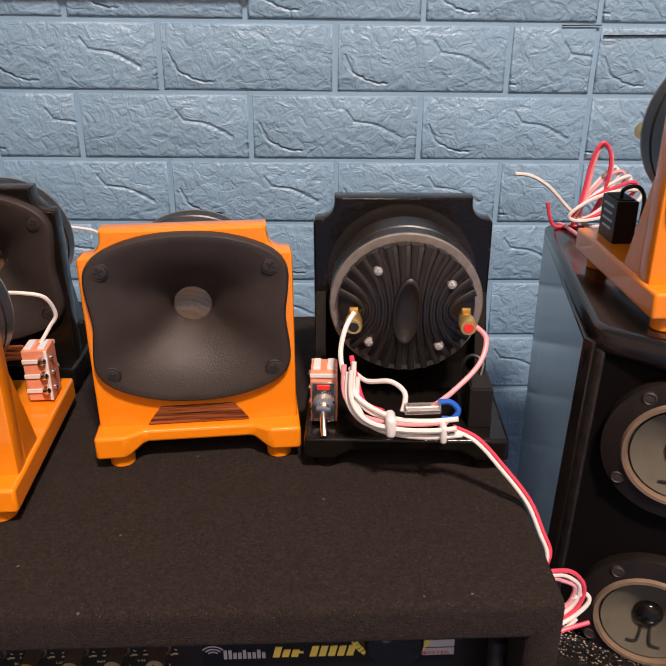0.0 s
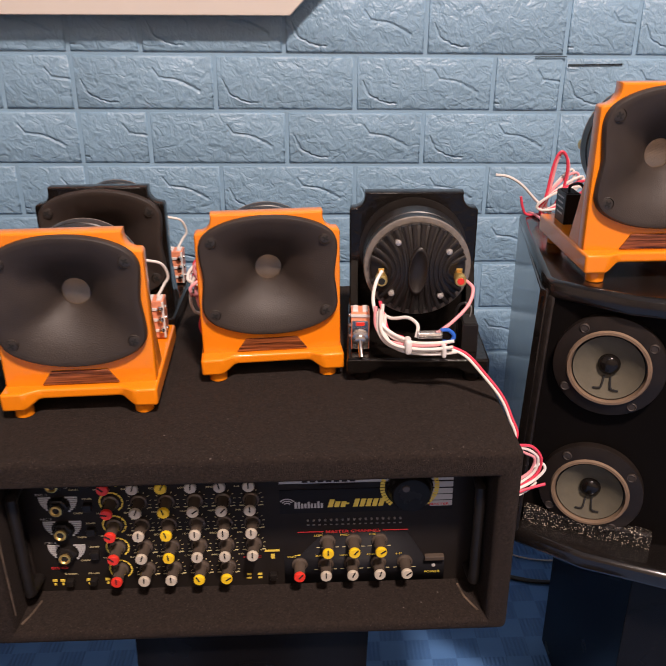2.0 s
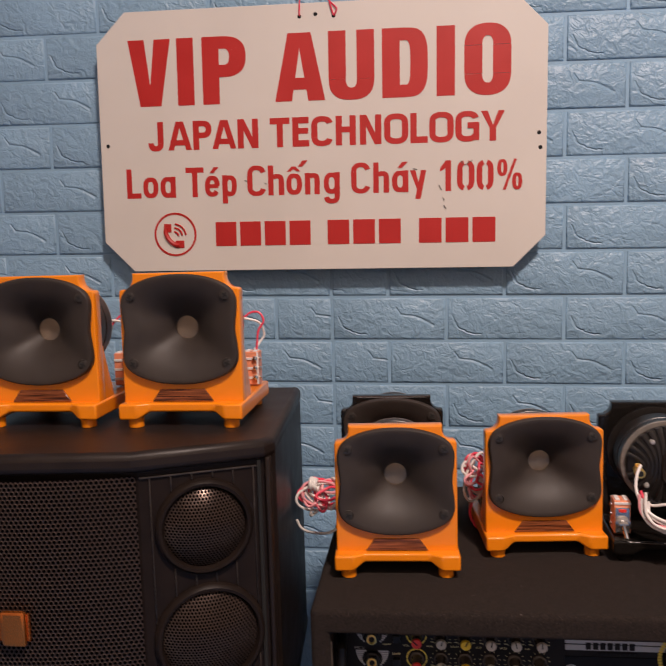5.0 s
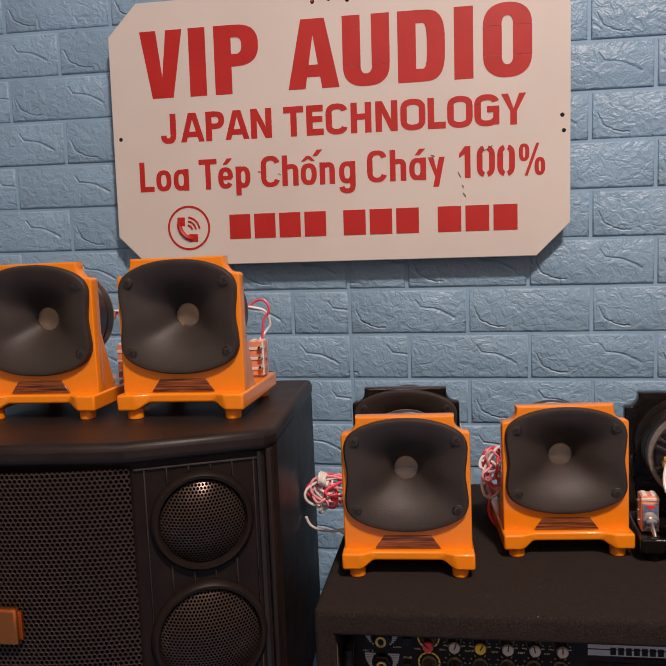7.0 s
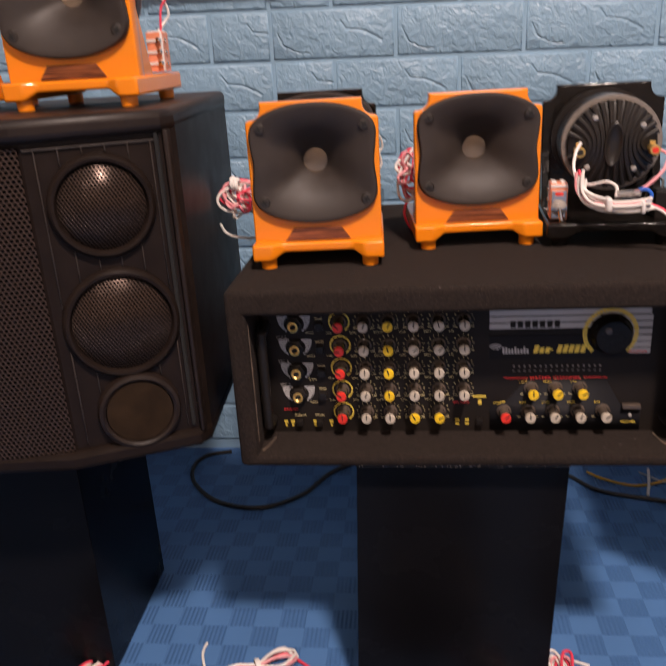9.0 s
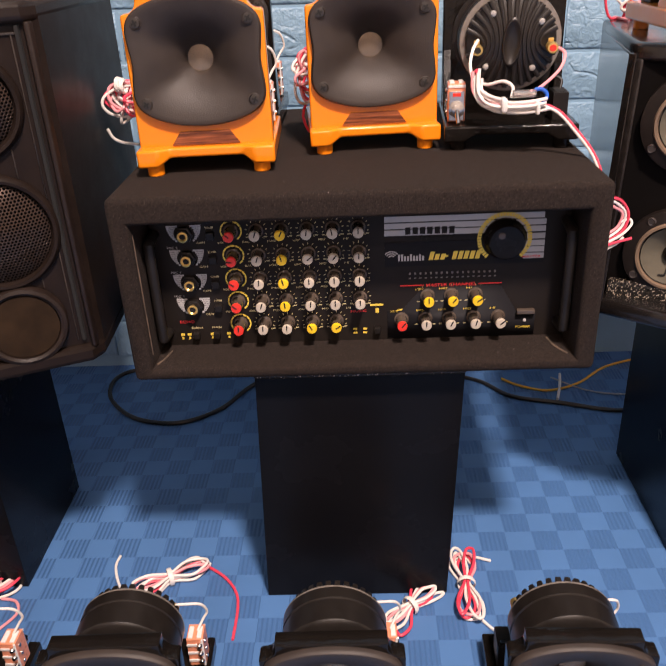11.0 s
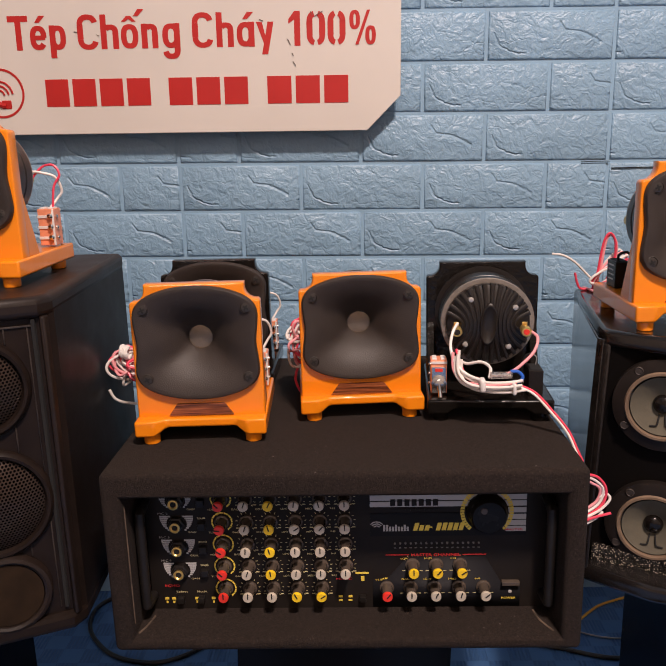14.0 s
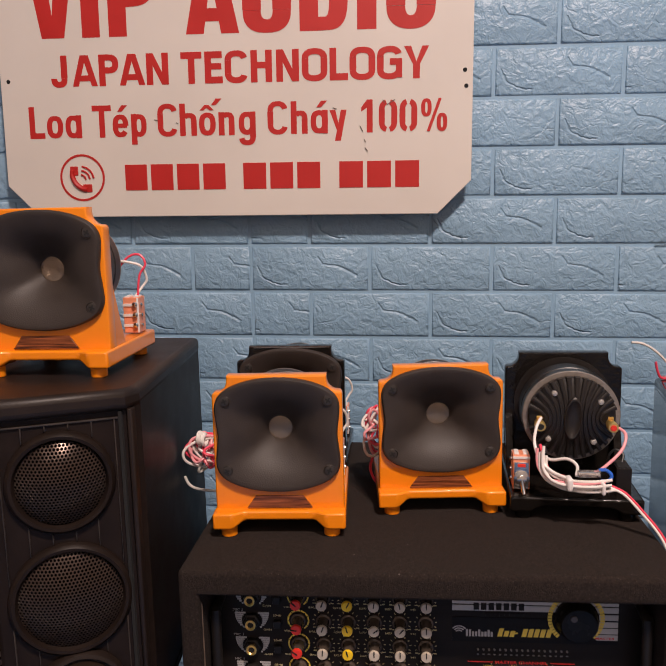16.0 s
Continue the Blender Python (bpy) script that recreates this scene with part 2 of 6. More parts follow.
def mat_perforated(name, colour, pitch, hole, metal=0.6, rough=0.4):
    """Perforated sheet: dark round holes in staggered rows, as relief and darkness of the openings."""
    m = bpy.data.materials.new(name)
    m.use_nodes = True
    nt = m.node_tree
    b = nt.nodes["Principled BSDF"]
    b.inputs["Metallic"].default_value, b.inputs["Roughness"].default_value = metal, rough
    tc = nt.nodes.new("ShaderNodeTexCoord")
    sep = nt.nodes.new("ShaderNodeSeparateXYZ")
    nt.links.new(tc.outputs["UV"], sep.inputs["Vector"])

    def math_(op, a, c, d=None):
        n = nt.nodes.new("ShaderNodeMath")
        n.operation = op
        for i, v in enumerate((a, c, d)):
            if v is None:
                continue
            if isinstance(v, (int, float)):
                n.inputs[i].default_value = v
            else:
                nt.links.new(v, n.inputs[i])
        return n.outputs["Value"]
    v = math_("DIVIDE", sep.outputs["Y"], pitch * 0.866)
    row = math_("FLOOR", v, 0)
    odd = math_("MULTIPLY", math_("MODULO", math_("ADD", row, 4000), 2), 0.5)
    u = math_("ADD", math_("DIVIDE", sep.outputs["X"], pitch), odd)
    fu = math_("SUBTRACT", math_("FRACT", math_("ADD", u, 4000), 0), 0.5)
    fv = math_("MULTIPLY", math_("SUBTRACT", math_("FRACT", math_("ADD", v, 4000), 0), 0.5), 0.866)
    r = math_("SQRT", math_("ADD", math_("MULTIPLY", fu, fu), math_("MULTIPLY", fv, fv)), 0)
    solid = nt.nodes.new("ShaderNodeMapRange")
    solid.inputs["From Min"].default_value, solid.inputs["From Max"].default_value = hole * 0.8, hole * 1.15
    nt.links.new(r, solid.inputs["Value"])
    mixc = nt.nodes.new("ShaderNodeMix")
    mixc.data_type = "RGBA"
    mixc.inputs[6].default_value = (0.002, 0.002, 0.002, 1)
    mixc.inputs[7].default_value = (*colour, 1)
    nt.links.new(solid.outputs["Result"], mixc.inputs[0])
    nt.links.new(mixc.outputs[2], b.inputs["Base Color"])
    nt.links.new(math_("MULTIPLY", solid.outputs["Result"], metal), b.inputs["Metallic"])
    nt.links.new(math_("MULTIPLY", solid.outputs["Result"], 0.5), b.inputs["Specular IOR Level"])
    bp = nt.nodes.new("ShaderNodeBump")
    bp.inputs["Strength"].default_value = 0.8
    bp.inputs["Distance"].default_value = pitch * 0.3
    nt.links.new(solid.outputs["Result"], bp.inputs["Height"])
    nt.links.new(bp.outputs["Normal"], b.inputs["Normal"])
    return m


def glass_material(name, colour):
    m = bpy.data.materials.new(name)
    m.use_nodes = True
    b = m.node_tree.nodes["Principled BSDF"]
    b.inputs["Base Color"].default_value = (*colour, 1)
    b.inputs["Transmission Weight"].default_value = 0.9
    b.inputs["Roughness"].default_value = 0.05
    return m


BLUE_BRICK = brick_material("blue_foam_brick", (0.268, 0.436, 0.596))
BLUE_JOINT = material("blue_foam_joint", (0.274, 0.444, 0.602), 0.5, vary=0.08, scale=12, bump=0.3, bump_scale=150)
MAT_FLOOR = mat_floor()
PLASTER = material("pale_plaster", (0.56, 0.48, 0.41), 0.8, vary=0.06, scale=3, bump=0.2, bump_scale=60)
CEILING = material("white_ceiling_paint", (0.78, 0.78, 0.76), 0.85, vary=0.04, scale=2)
ORANGE = material("orange_lacquer", (0.86, 0.250, 0.006), 0.32, coat=0.8, spec=0.30, vary=0.05, scale=18, bump=0.12, bump_scale=60, bump_dist=0.002, rough_vary=0.06)
BLACK_LACQUER = material("black_lacquer", (0.0075, 0.0062, 0.0055), 0.13, coat=0.10, spec=0.26, vary=0.2, scale=15, bump=0.40, bump_scale=90, bump_dist=0.002, rough_vary=0.05)
HORN = material("black_horn_plastic", (0.0330, 0.0252, 0.0214), 0.52, spec=0.42, vary=0.15, scale=60, bump=0.5, bump_scale=1000, bump_dist=0.0006)
DRIVER = material("black_cast_metal", (0.0120, 0.0098, 0.0086), 0.36, vary=0.2, scale=80, bump=0.2, bump_scale=900, bump_dist=0.0004)
STEEL_RING = material("brushed_grey_steel", (0.27, 0.24, 0.21), 0.45, metal=0.5, vary=0.2, scale=200, bump=0.2, bump_scale=600, bump_dist=0.0003)
BRASS = material("brass", (0.86, 0.60, 0.20), 0.34, metal=0.85, vary=0.1)
CHROME = material("bright_metal", (0.72, 0.70, 0.67), 0.18, metal=1.0, vary=0.1)
SILVER = material("dull_silver", (0.55, 0.53, 0.50), 0.40, metal=0.7, vary=0.1)
DARK_SCREW = material("black_screw", (0.030, 0.025, 0.022), 0.38)
WOOD = mat_wood()
THROAT = mat_perforated("throat_gauze", (0.36, 0.27, 0.19), 0.0010, 0.24, metal=0.6, rough=0.27)
WHITE_WIRE = material("white_wire", (0.78, 0.74, 0.70), 0.4, vary=0.08, scale=60)
RED_WIRE = material("red_wire", (0.78, 0.06, 0.11), 0.35, vary=0.1, scale=60)
PINK_WIRE = material("pink_wire", (0.80, 0.33, 0.36), 0.4, vary=0.1, scale=60)
BLUE_WIRE = material("blue_wire", (0.02, 0.12, 0.55), 0.35)
BLACK_WIRE = material("black_cable", (0.012, 0.012, 0.013), 0.4)
YELLOW_WIRE = material("yellow_wire", (0.75, 0.42, 0.04), 0.4)
SWITCH_BODY = material("orange_switch_board", (0.80, 0.30, 0.17), 0.3, vary=0.15, scale=150)
WHITE_PLASTIC = material("white_plastic", (0.75, 0.72, 0.70), 0.4, vary=0.05)
RED_PLASTIC = material("red_plastic", (0.72, 0.035, 0.02), 0.35)
YELLOW_PLASTIC = material("yellow_plastic", (0.85, 0.56, 0.015), 0.35)
GREY_PLASTIC = material("off_white_cap_plastic", (0.52, 0.46, 0.37), 0.4)
BLACK_PLASTIC = material("black_plastic", (0.0135, 0.0115, 0.0105), 0.35, vary=0.2, scale=60, bump=0.15, bump_scale=600, spec=0.25)
GLASS = glass_material("fuse_glass", (0.9, 0.85, 0.82))
CARPET = material("black_carpet", (0.0250, 0.0183, 0.0154), 0.95, vary=0.50, scale=560, bump=1.0, bump_scale=1300, bump_dist=0.0016, spec=0.15)
CARPET.node_tree.nodes["Principled BSDF"].inputs["Sheen Weight"].default_value = 0.008
CARPET.node_tree.nodes["Principled BSDF"].inputs["Sheen Roughness"].default_value = 0.45


def add_specks(m, scale, size, share_, tint):
    """Pale specks in the colour: lint in the pile, chips in paint, painted glints."""
    nt = m.node_tree
    b = nt.nodes["Principled BSDF"]
    old = b.inputs["Base Color"].links[0].from_socket
    tc = nt.nodes.new("ShaderNodeTexCoord")
    vo = nt.nodes.new("ShaderNodeTexVoronoi")
    vo.inputs["Scale"].default_value = scale
    nt.links.new(tc.outputs["Object"], vo.inputs["Vector"])
    near = nt.nodes.new("ShaderNodeMath")
    near.operation = "LESS_THAN"
    near.inputs[1].default_value = size
    nt.links.new(vo.outputs["Distance"], near.inputs[0])
    sep = nt.nodes.new("ShaderNodeSeparateColor")
    nt.links.new(vo.outputs["Color"], sep.inputs["Color"])
    few = nt.nodes.new("ShaderNodeMath")
    few.operation = "LESS_THAN"
    few.inputs[1].default_value = share_
    nt.links.new(sep.outputs["Red"], few.inputs[0])
    both = nt.nodes.new("ShaderNodeMath")
    both.operation = "MULTIPLY"
    nt.links.new(near.outputs["Value"], both.inputs[0])
    nt.links.new(few.outputs["Value"], both.inputs[1])
    mx = nt.nodes.new("ShaderNodeMix")
    mx.data_type = "RGBA"
    mx.inputs[7].default_value = (*tint, 1)
    nt.links.new(both.outputs["Value"], mx.inputs[0])
    nt.links.new(old, mx.inputs[6])
    nt.links.new(mx.outputs[2], b.inputs["Base Color"])


add_specks(CARPET, 620, 0.28, 0.10, (0.060, 0.047, 0.040))
add_specks(CARPET, 120, 0.10, 0.05, (0.13, 0.11, 0.10))
PANEL = material("dark_panel_paint", (0.0150, 0.0120, 0.0105), 0.50, vary=0.2, scale=20, spec=0.16)
PANEL_BLUE = material("blue_black_panel_print", (0.012, 0.012, 0.0145), 0.55, vary=0.1, spec=0.10)
PRINT_WHITE = material("pale_print", (0.38, 0.36, 0.33), 0.5)
PRINT_YELLOW = material("yellow_print", (0.80, 0.60, 0.08), 0.5)
PRINT_CREAM = material("cream_print", (0.62, 0.53, 0.27), 0.5)
PRINT_RED = material("red_print", (0.62, 0.03, 0.03), 0.5)
SILVER_PRINT = material("silver_print", (0.45, 0.44, 0.43), 0.4, vary=0.06)
LED_GREY = material("unlit_lamp_grey", (0.20, 0.185, 0.165), 0.4)
KNOB = material("smoked_knob", (0.075, 0.058, 0.046), 0.2, vary=0.25)
DIAL = material("black_dial", (0.010, 0.0085, 0.0075), 0.25, vary=0.2, spec=0.16)
CABINET = material("black_moulded_plastic", (0.0140, 0.0094, 0.0076), 0.40, vary=0.25, scale=40, bump=0.25, bump_scale=700, bump_dist=0.0005, spec=0.13)
CABINET_TOP = material("black_textured_vinyl", (0.0170, 0.0112, 0.0090), 0.42, vary=0.3, scale=25, bump=0.3, bump_scale=500, bump_dist=0.0006, spec=0.28)
# welts, unevenly paler than the cabinet plastic
WELT_PALE = material("paler_welt_plastic", (0.032, 0.025, 0.021), 0.45, vary=0.5, scale=70)
GLOSS_BLACK = material("worn_gloss_black", (0.0090, 0.0075, 0.0070), 0.16, coat=0.4, vary=0.4, scale=18, bump=0.14, bump_scale=60, bump_dist=0.002, rough_vary=0.12, spec=0.5)
GLOSS_BLACK.node_tree.nodes["Principled BSDF"].inputs["Coat Roughness"].default_value = 0.20
STAND_BLACK = material("black_laminate", (0.0056, 0.0056, 0.0070), 0.26, vary=0.2, scale=10, rough_vary=0.08, spec=0.12)
GRILLE = mat_perforated("perforated_grille", (0.072, 0.046, 0.035), 0.0045, 0.36, rough=0.40)
GRILLE_FINE = mat_perforated("fine_perforated_grille", (0.070, 0.046, 0.036), 0.0032, 0.36, rough=0.28)
CONE = material("grey_paper_cone", (0.088, 0.078, 0.054), 0.8, vary=0.25, scale=45, bump=0.2, bump_scale=300)
SURROUND = material("tan_surround", (0.17, 0.115, 0.074), 0.75, vary=0.2, scale=80)
# dusty brown, darkened to stand for the shade inside the port
PORT = material("port_dish", (0.022, 0.0130, 0.0070), 0.75, vary=0.45, scale=45, spec=0.12)
BADGE = material("copper_badge", (0.75, 0.22, 0.05), 0.25, metal=0.9)
SIGN = material("off_white_sign_board", (0.71, 0.665, 0.610), 0.42, vary=0.035, scale=8, bump=0.05, bump_scale=40)
SIGN_RED = material("red_sign_vinyl", (0.50, 0.018, 0.016), 0.4, vary=0.06)
SCUFF = material("grey_scuff", (0.16, 0.13, 0.11), 0.7)
POST_BLACK = material("chipped_black_paint", (0.012, 0.0095, 0.0085), 0.45, vary=0.6, scale=180, bump=0.5, bump_scale=300, bump_dist=0.001, spec=0.25)
add_specks(POST_BLACK, 300, 0.20, 0.10, (0.07, 0.058, 0.05))
BARE_BOARD = material("worn_bare_board", (0.085, 0.060, 0.042), 0.8, vary=0.6, scale=90, bump=0.5, bump_scale=300)
MATT_BLACK = material("matt_black_board", (0.0040, 0.0032, 0.0030), 0.7, vary=0.2, scale=12, spec=0.06)
FRAME_BLACK = material("black_stamped_frame", (0.014, 0.0108, 0.0094), 0.38, vary=0.3, scale=60, spec=0.22)
DARK = material("dark_hole", (0.01, 0.01, 0.01), 0.9)


# ---------------------------------------------------------------- mesh tools
def finish(bm, name, mats, angle=38):
    bmesh.ops.recalc_face_normals(bm, faces=bm.faces)
    lim = radians(angle)
    for f in bm.faces:
        f.smooth = not f.smooth     # builders mark plane faces, which stay flat
    for e in bm.edges:
        if len(e.link_faces) == 2 and e.calc_face_angle(0.0) > lim:
            e.smooth = False
    me = bpy.data.meshes.new(name)
    bm.to_mesh(me)
    bm.free()
    for mm in (mats if isinstance(mats, (list, tuple)) else [mats]):
        me.materials.append(mm)
    return me


def part(name, bm, mats, parent, label="", m=None):
    ob = new(name, finish(bm, name, mats))
    ob.parent = parent
    if m is not None:
        ob.matrix_basis = m
    if label:
        tagged(ob, label)
    return ob


def share(name, ob, parent, m):
    """Another object on the mesh of ob."""
    o = new(name, ob.data)
    o.parent = parent
    o.matrix_basis = m
    return o


def thing(name, label, category, m=Matrix(), group="", kind=""):
    ob = new(name)
    ob.empty_display_size = 0.05
    ob.matrix_basis = m
    return tagged(ob, label, category, group, kind)


def bevel(bm, width, segments=2, edges=None, angle=30):
    if edges is None:
        edges = [e for e in bm.edges if len(e.link_faces) == 2 and e.calc_face_angle(0.0) > radians(angle)]
    bmesh.ops.bevel(bm, geom=edges, offset=width, segments=segments, profile=0.5, affect="EDGES", clamp_overlap=True)
    return bm


def box(cx, cy, cz, sx, sy, sz, r=0.0, seg=2, bm=None):
    one = bmesh.new()
    bmesh.ops.create_cube(one, size=1)
    for v in one.verts:
        v.co = Vector((cx + v.co.x * sx, cy + v.co.y * sy, cz + v.co.z * sz))
    if r:
        bevel(one, r, seg)
    for f in one.faces:
        f.normal_update()
        f.smooth = max(abs(c) for c in f.normal) > 0.9999
    return merge(bm, one)


def merge(bm, one):
    if bm is None:
        return one
    me = bpy.data.meshes.new("tmp")
    one.to_mesh(me)
    one.free()
    bm.from_mesh(me)
    bpy.data.meshes.remove(me)
    return bm


def prism(outline, a, b, axis="y", r=0.0, seg=2, bm=None):
    """An outline of (u, v) pushed from a to b along an axis: y takes (x, z), z takes (x, y), x takes (y, z)."""
    put = {"y": lambda u, v, d: (u, d, v), "z": lambda u, v, d: (u, v, d), "x": lambda u, v, d: (d, u, v)}[axis]
    one = bmesh.new()
    low = [one.verts.new(put(u, v, a)) for u, v in outline]
    high = [one.verts.new(put(u, v, b)) for u, v in outline]
    one.faces.new(low)
    one.faces.new(high[::-1])
    n = len(outline)
    for i in range(n):
        one.faces.new((low[i], low[(i + 1) % n], high[(i + 1) % n], high[i]))
    bmesh.ops.recalc_face_normals(one, faces=one.faces)
    if r:
        caps = [e for e in one.edges if any(len(f.verts) == n for f in e.link_faces) or (e.calc_face_angle(0.0) > radians(50))]
        planes = [f.normal.copy() for f in one.faces if n <= 12 or len(f.verts) == n]
        bevel(one, r, seg, caps)
        for f in one.faces:
            f.normal_update()
            f.smooth = any(f.normal.dot(p) > 0.99999 for p in planes)
    return merge(bm, one)


def lathe(profile, centre=(0, 0, 0), seg=48, axis="y", bm=None, caps=True):
    """A profile of (radius, height along the axis) turned round it."""
    one = bmesh.new()
    rings = []
    for rad, h in profile:
        ring = []
        for i in range(seg):
            a = 2 * math.pi * i / seg
            c, s = rad * math.cos(a), rad * math.sin(a)
            p = {"y": (c, h, s), "z": (c, s, h), "x": (h, c, s)}[axis]
            ring.append(one.verts.new(Vector(p) + Vector(centre)))
        rings.append(ring)
    for a, b in zip(rings, rings[1:]):
        for i in range(seg):
            one.faces.new((a[i], a[(i + 1) % seg], b[(i + 1) % seg], b[i]))
    if caps:
        one.faces.new(rings[0])
        one.faces.new(rings[-1])
    return merge(bm, one)


def spline(points, steps=6, closed=False):
    pts = [Vector(p) for p in points]
    n = len(pts)
    out = []
    for i in range(n if closed else n - 1):
        if closed:
            p0, p1, p2, p3 = pts[i - 1], pts[i], pts[(i + 1) % n], pts[(i + 2) % n]
        else:
            p0, p1, p2, p3 = pts[max(i - 1, 0)], pts[i], pts[i + 1], pts[min(i + 2, n - 1)]
        for k in range(steps):
            t = k / steps
            out.append(0.5 * ((2 * p1) + (p2 - p0) * t + (2 * p0 - 5 * p1 + 4 * p2 - p3) * t * t + (3 * p1 - p0 - 3 * p2 + p3) * t ** 3))
    if not closed:
        out.append(pts[-1])
    return out


def tube(points, r, sides=8, steps=6, bm=None, closed=False):
    path = spline(points, steps, closed) if steps else [Vector(p) for p in points]
    one = bmesh.new()
    rings = []
    n = len(path)
    last = None
    for i, p in enumerate(path):
        if closed:
            d = path[(i + 1) % n] - path[i - 1]
        else:
            d = path[min(i + 1, n - 1)] - path[max(i - 1, 0)]
        d.normalize()
        if last is None:
            side = d.orthogonal().normalized()
        else:
            side = (last - d * last.dot(d))
            side = side.normalized() if side.length > 1e-6 else d.orthogonal().normalized()
        last = side
        up = d.cross(side)
        rings.append([one.verts.new(p + r * (math.cos(2 * math.pi * k / sides) * side + math.sin(2 * math.pi * k / sides) * up)) for k in range(sides)])
    pairs = list(zip(rings, rings[1:])) + ([(rings[-1], rings[0])] if closed else [])
    for a, b in pairs:
        for k in range(sides):
            one.faces.new((a[k], a[(k + 1) % sides], b[(k + 1) % sides], b[k]))
    if not closed:
        one.faces.new(rings[0])
        one.faces.new(rings[-1])
    return merge(bm, one)


def slab(x0, x1, z0, z1, y, bm=None, thick=0.0006):
    """A thin printed or stuck-on piece standing on a wall that faces -y."""
    return box((x0 + x1) / 2, y, (z0 + z1) / 2, abs(x1 - x0), thick, abs(z1 - z0), bm=bm)


def lettering(name, body, x0, x1, base, cap, y, mat, parent, bold=0.0, shear=0.0, deep=0.0004):
    """Words as a mesh that stands on a wall facing -y, fitted between x0 and x1 with the given capital height."""
    def words(s):
        cu = bpy.data.curves.new(name, "FONT")
        cu.body, cu.size, cu.offset, cu.shear = s, 1.0, bold, shear
        cu.resolution_u = 3
        ob = bpy.data.objects.new(name, cu)
        scene.collection.objects.link(ob)
        bpy.context.view_layer.update()
        me = bpy.data.meshes.new_from_object(ob.evaluated_get(bpy.context.evaluated_depsgraph_get()))
        bpy.data.objects.remove(ob)
        bpy.data.curves.remove(cu)
        return me
    ref = words("H")
    tall = max(v.co.y for v in ref.vertices) - min(v.co.y for v in ref.vertices)
    low = min(v.co.y for v in ref.vertices)
    bpy.data.meshes.remove(ref)
    me = words(body)
    xs = [v.co.x for v in me.vertices]
    sx, sz = (x1 - x0) / (max(xs) - min(xs)), cap / tall
    left = min(xs)
    for v in me.vertices:
        v.co = Vector((x0 + (v.co.x - left) * sx, y, base + (v.co.y - low) * sz))
    bm = bmesh.new()
    bm.from_mesh(me)
    bpy.data.meshes.remove(me)
    for f in bm.faces:
        f.normal_update()
        if f.normal.y > 0:
            f.normal_flip()
    me = bpy.data.meshes.new(name)
    bm.to_mesh(me)
    bm.free()
    me.materials.append(mat)
    ob = new(name, me)
    ob.parent = parent
    return ob


# ---------------------------------------------------------------- the room
X0, X1, Y0, CEIL = -2.3, 2.3, -2.6, 2.75
BACK = WALL + 0.008   # face of the wall behind the bricks
room = [
    ("floor", box((X0 + X1) / 2, (Y0 + BACK) / 2, FLOOR - 0.05, X1 - X0 + 0.4, BACK - Y0 + 0.4, 0.10), MAT_FLOOR, "blue ribbed foam mat floor", "floor"),
    ("ceiling", box((X0 + X1) / 2, (Y0 + BACK) / 2, CEIL + 0.05, X1 - X0 + 0.4, BACK - Y0 + 0.4, 0.10), CEILING, "plain white painted ceiling", "ceiling"),
    ("wall_south", box((X0 + X1) / 2, Y0 - 0.05, (FLOOR + CEIL) / 2, X1 - X0 + 0.2, 0.10, CEIL - FLOOR), PLASTER, "plain pale plaster wall", "wall"),
    ("wall_west", box(X0 - 0.05, (Y0 + BACK) / 2, (FLOOR + CEIL) / 2, 0.10, BACK - Y0, CEIL - FLOOR), PLASTER, "plain pale plaster wall", "wall"),
    ("wall_east", box(X1 + 0.05, (Y0 + BACK) / 2, (FLOOR + CEIL) / 2, 0.10, BACK - Y0, CEIL - FLOOR), PLASTER, "plain pale plaster wall", "wall"),
]
for name, bm, mm, label, cat in room:
    tagged(new(name, finish(bm, name, mm)), label, cat, kind="structure")
wall_north = new("wall_north", finish(box((X0 + X1) / 2, BACK + 0.05, (FLOOR + CEIL) / 2, X1 - X0 + 0.2, 0.10, CEIL - FLOOR), "wall_north", BLUE_JOINT))
tagged(wall_north, "blue foam brick panels with rough stone relief on the wall", "wall", kind="structure")

# housings for both lights; the long one only carries the added fill
for x, y, long, wide, power in LAMPS:
    lamp = thing("ceiling_lamp", "flat white ceiling panel, unseen light source", "lamp", pose(x, y, CEIL), "ceiling lamps")
    part("housing", box(0, 0, -0.04, long + 0.06, wide + 0.06, 0.08, 0.01), CEILING, lamp)


# ---------------------------------------------------------------- horn loudspeaker units
def ogee_plate():
    half = []
    half += [(0.0635, 0.020), (0.0635, 0.1365)]
    for i in range(5):      # rounded shoulder
        a = radians(90 * i / 4)
        half.append((0.0600 + 0.0035 * math.cos(a), 0.1400 + 0.0035 * math.sin(a)))
    for i in range(7):      # hollow up to the top edge
        a = radians(270 - 90 * i / 6)
        half.append((0.0590 + 0.0105 * math.cos(a), 0.1555 + 0.0120 * math.sin(a)))
    half.append((0.0485, 0.1600))
    return half + [(-x, z) for x, z in half[::-1]]


def inset(outline, d):
    """The outline drawn in by d."""
    out = []
    n = len(outline)
    for i in range(n):
        p, q, r = (Vector(outline[(i + k) % n]) for k in (-1, 0, 1))
        e1, e2 = (q - p).normalized(), (r - q).normalized()
        n1, n2 = Vector((-e1.y, e1.x)), Vector((-e2.y, e2.x))
        m = (n1 + n2).normalized()
        out.append(tuple(q + m * (d / max(m.dot(n1), 0.5))))
    return out


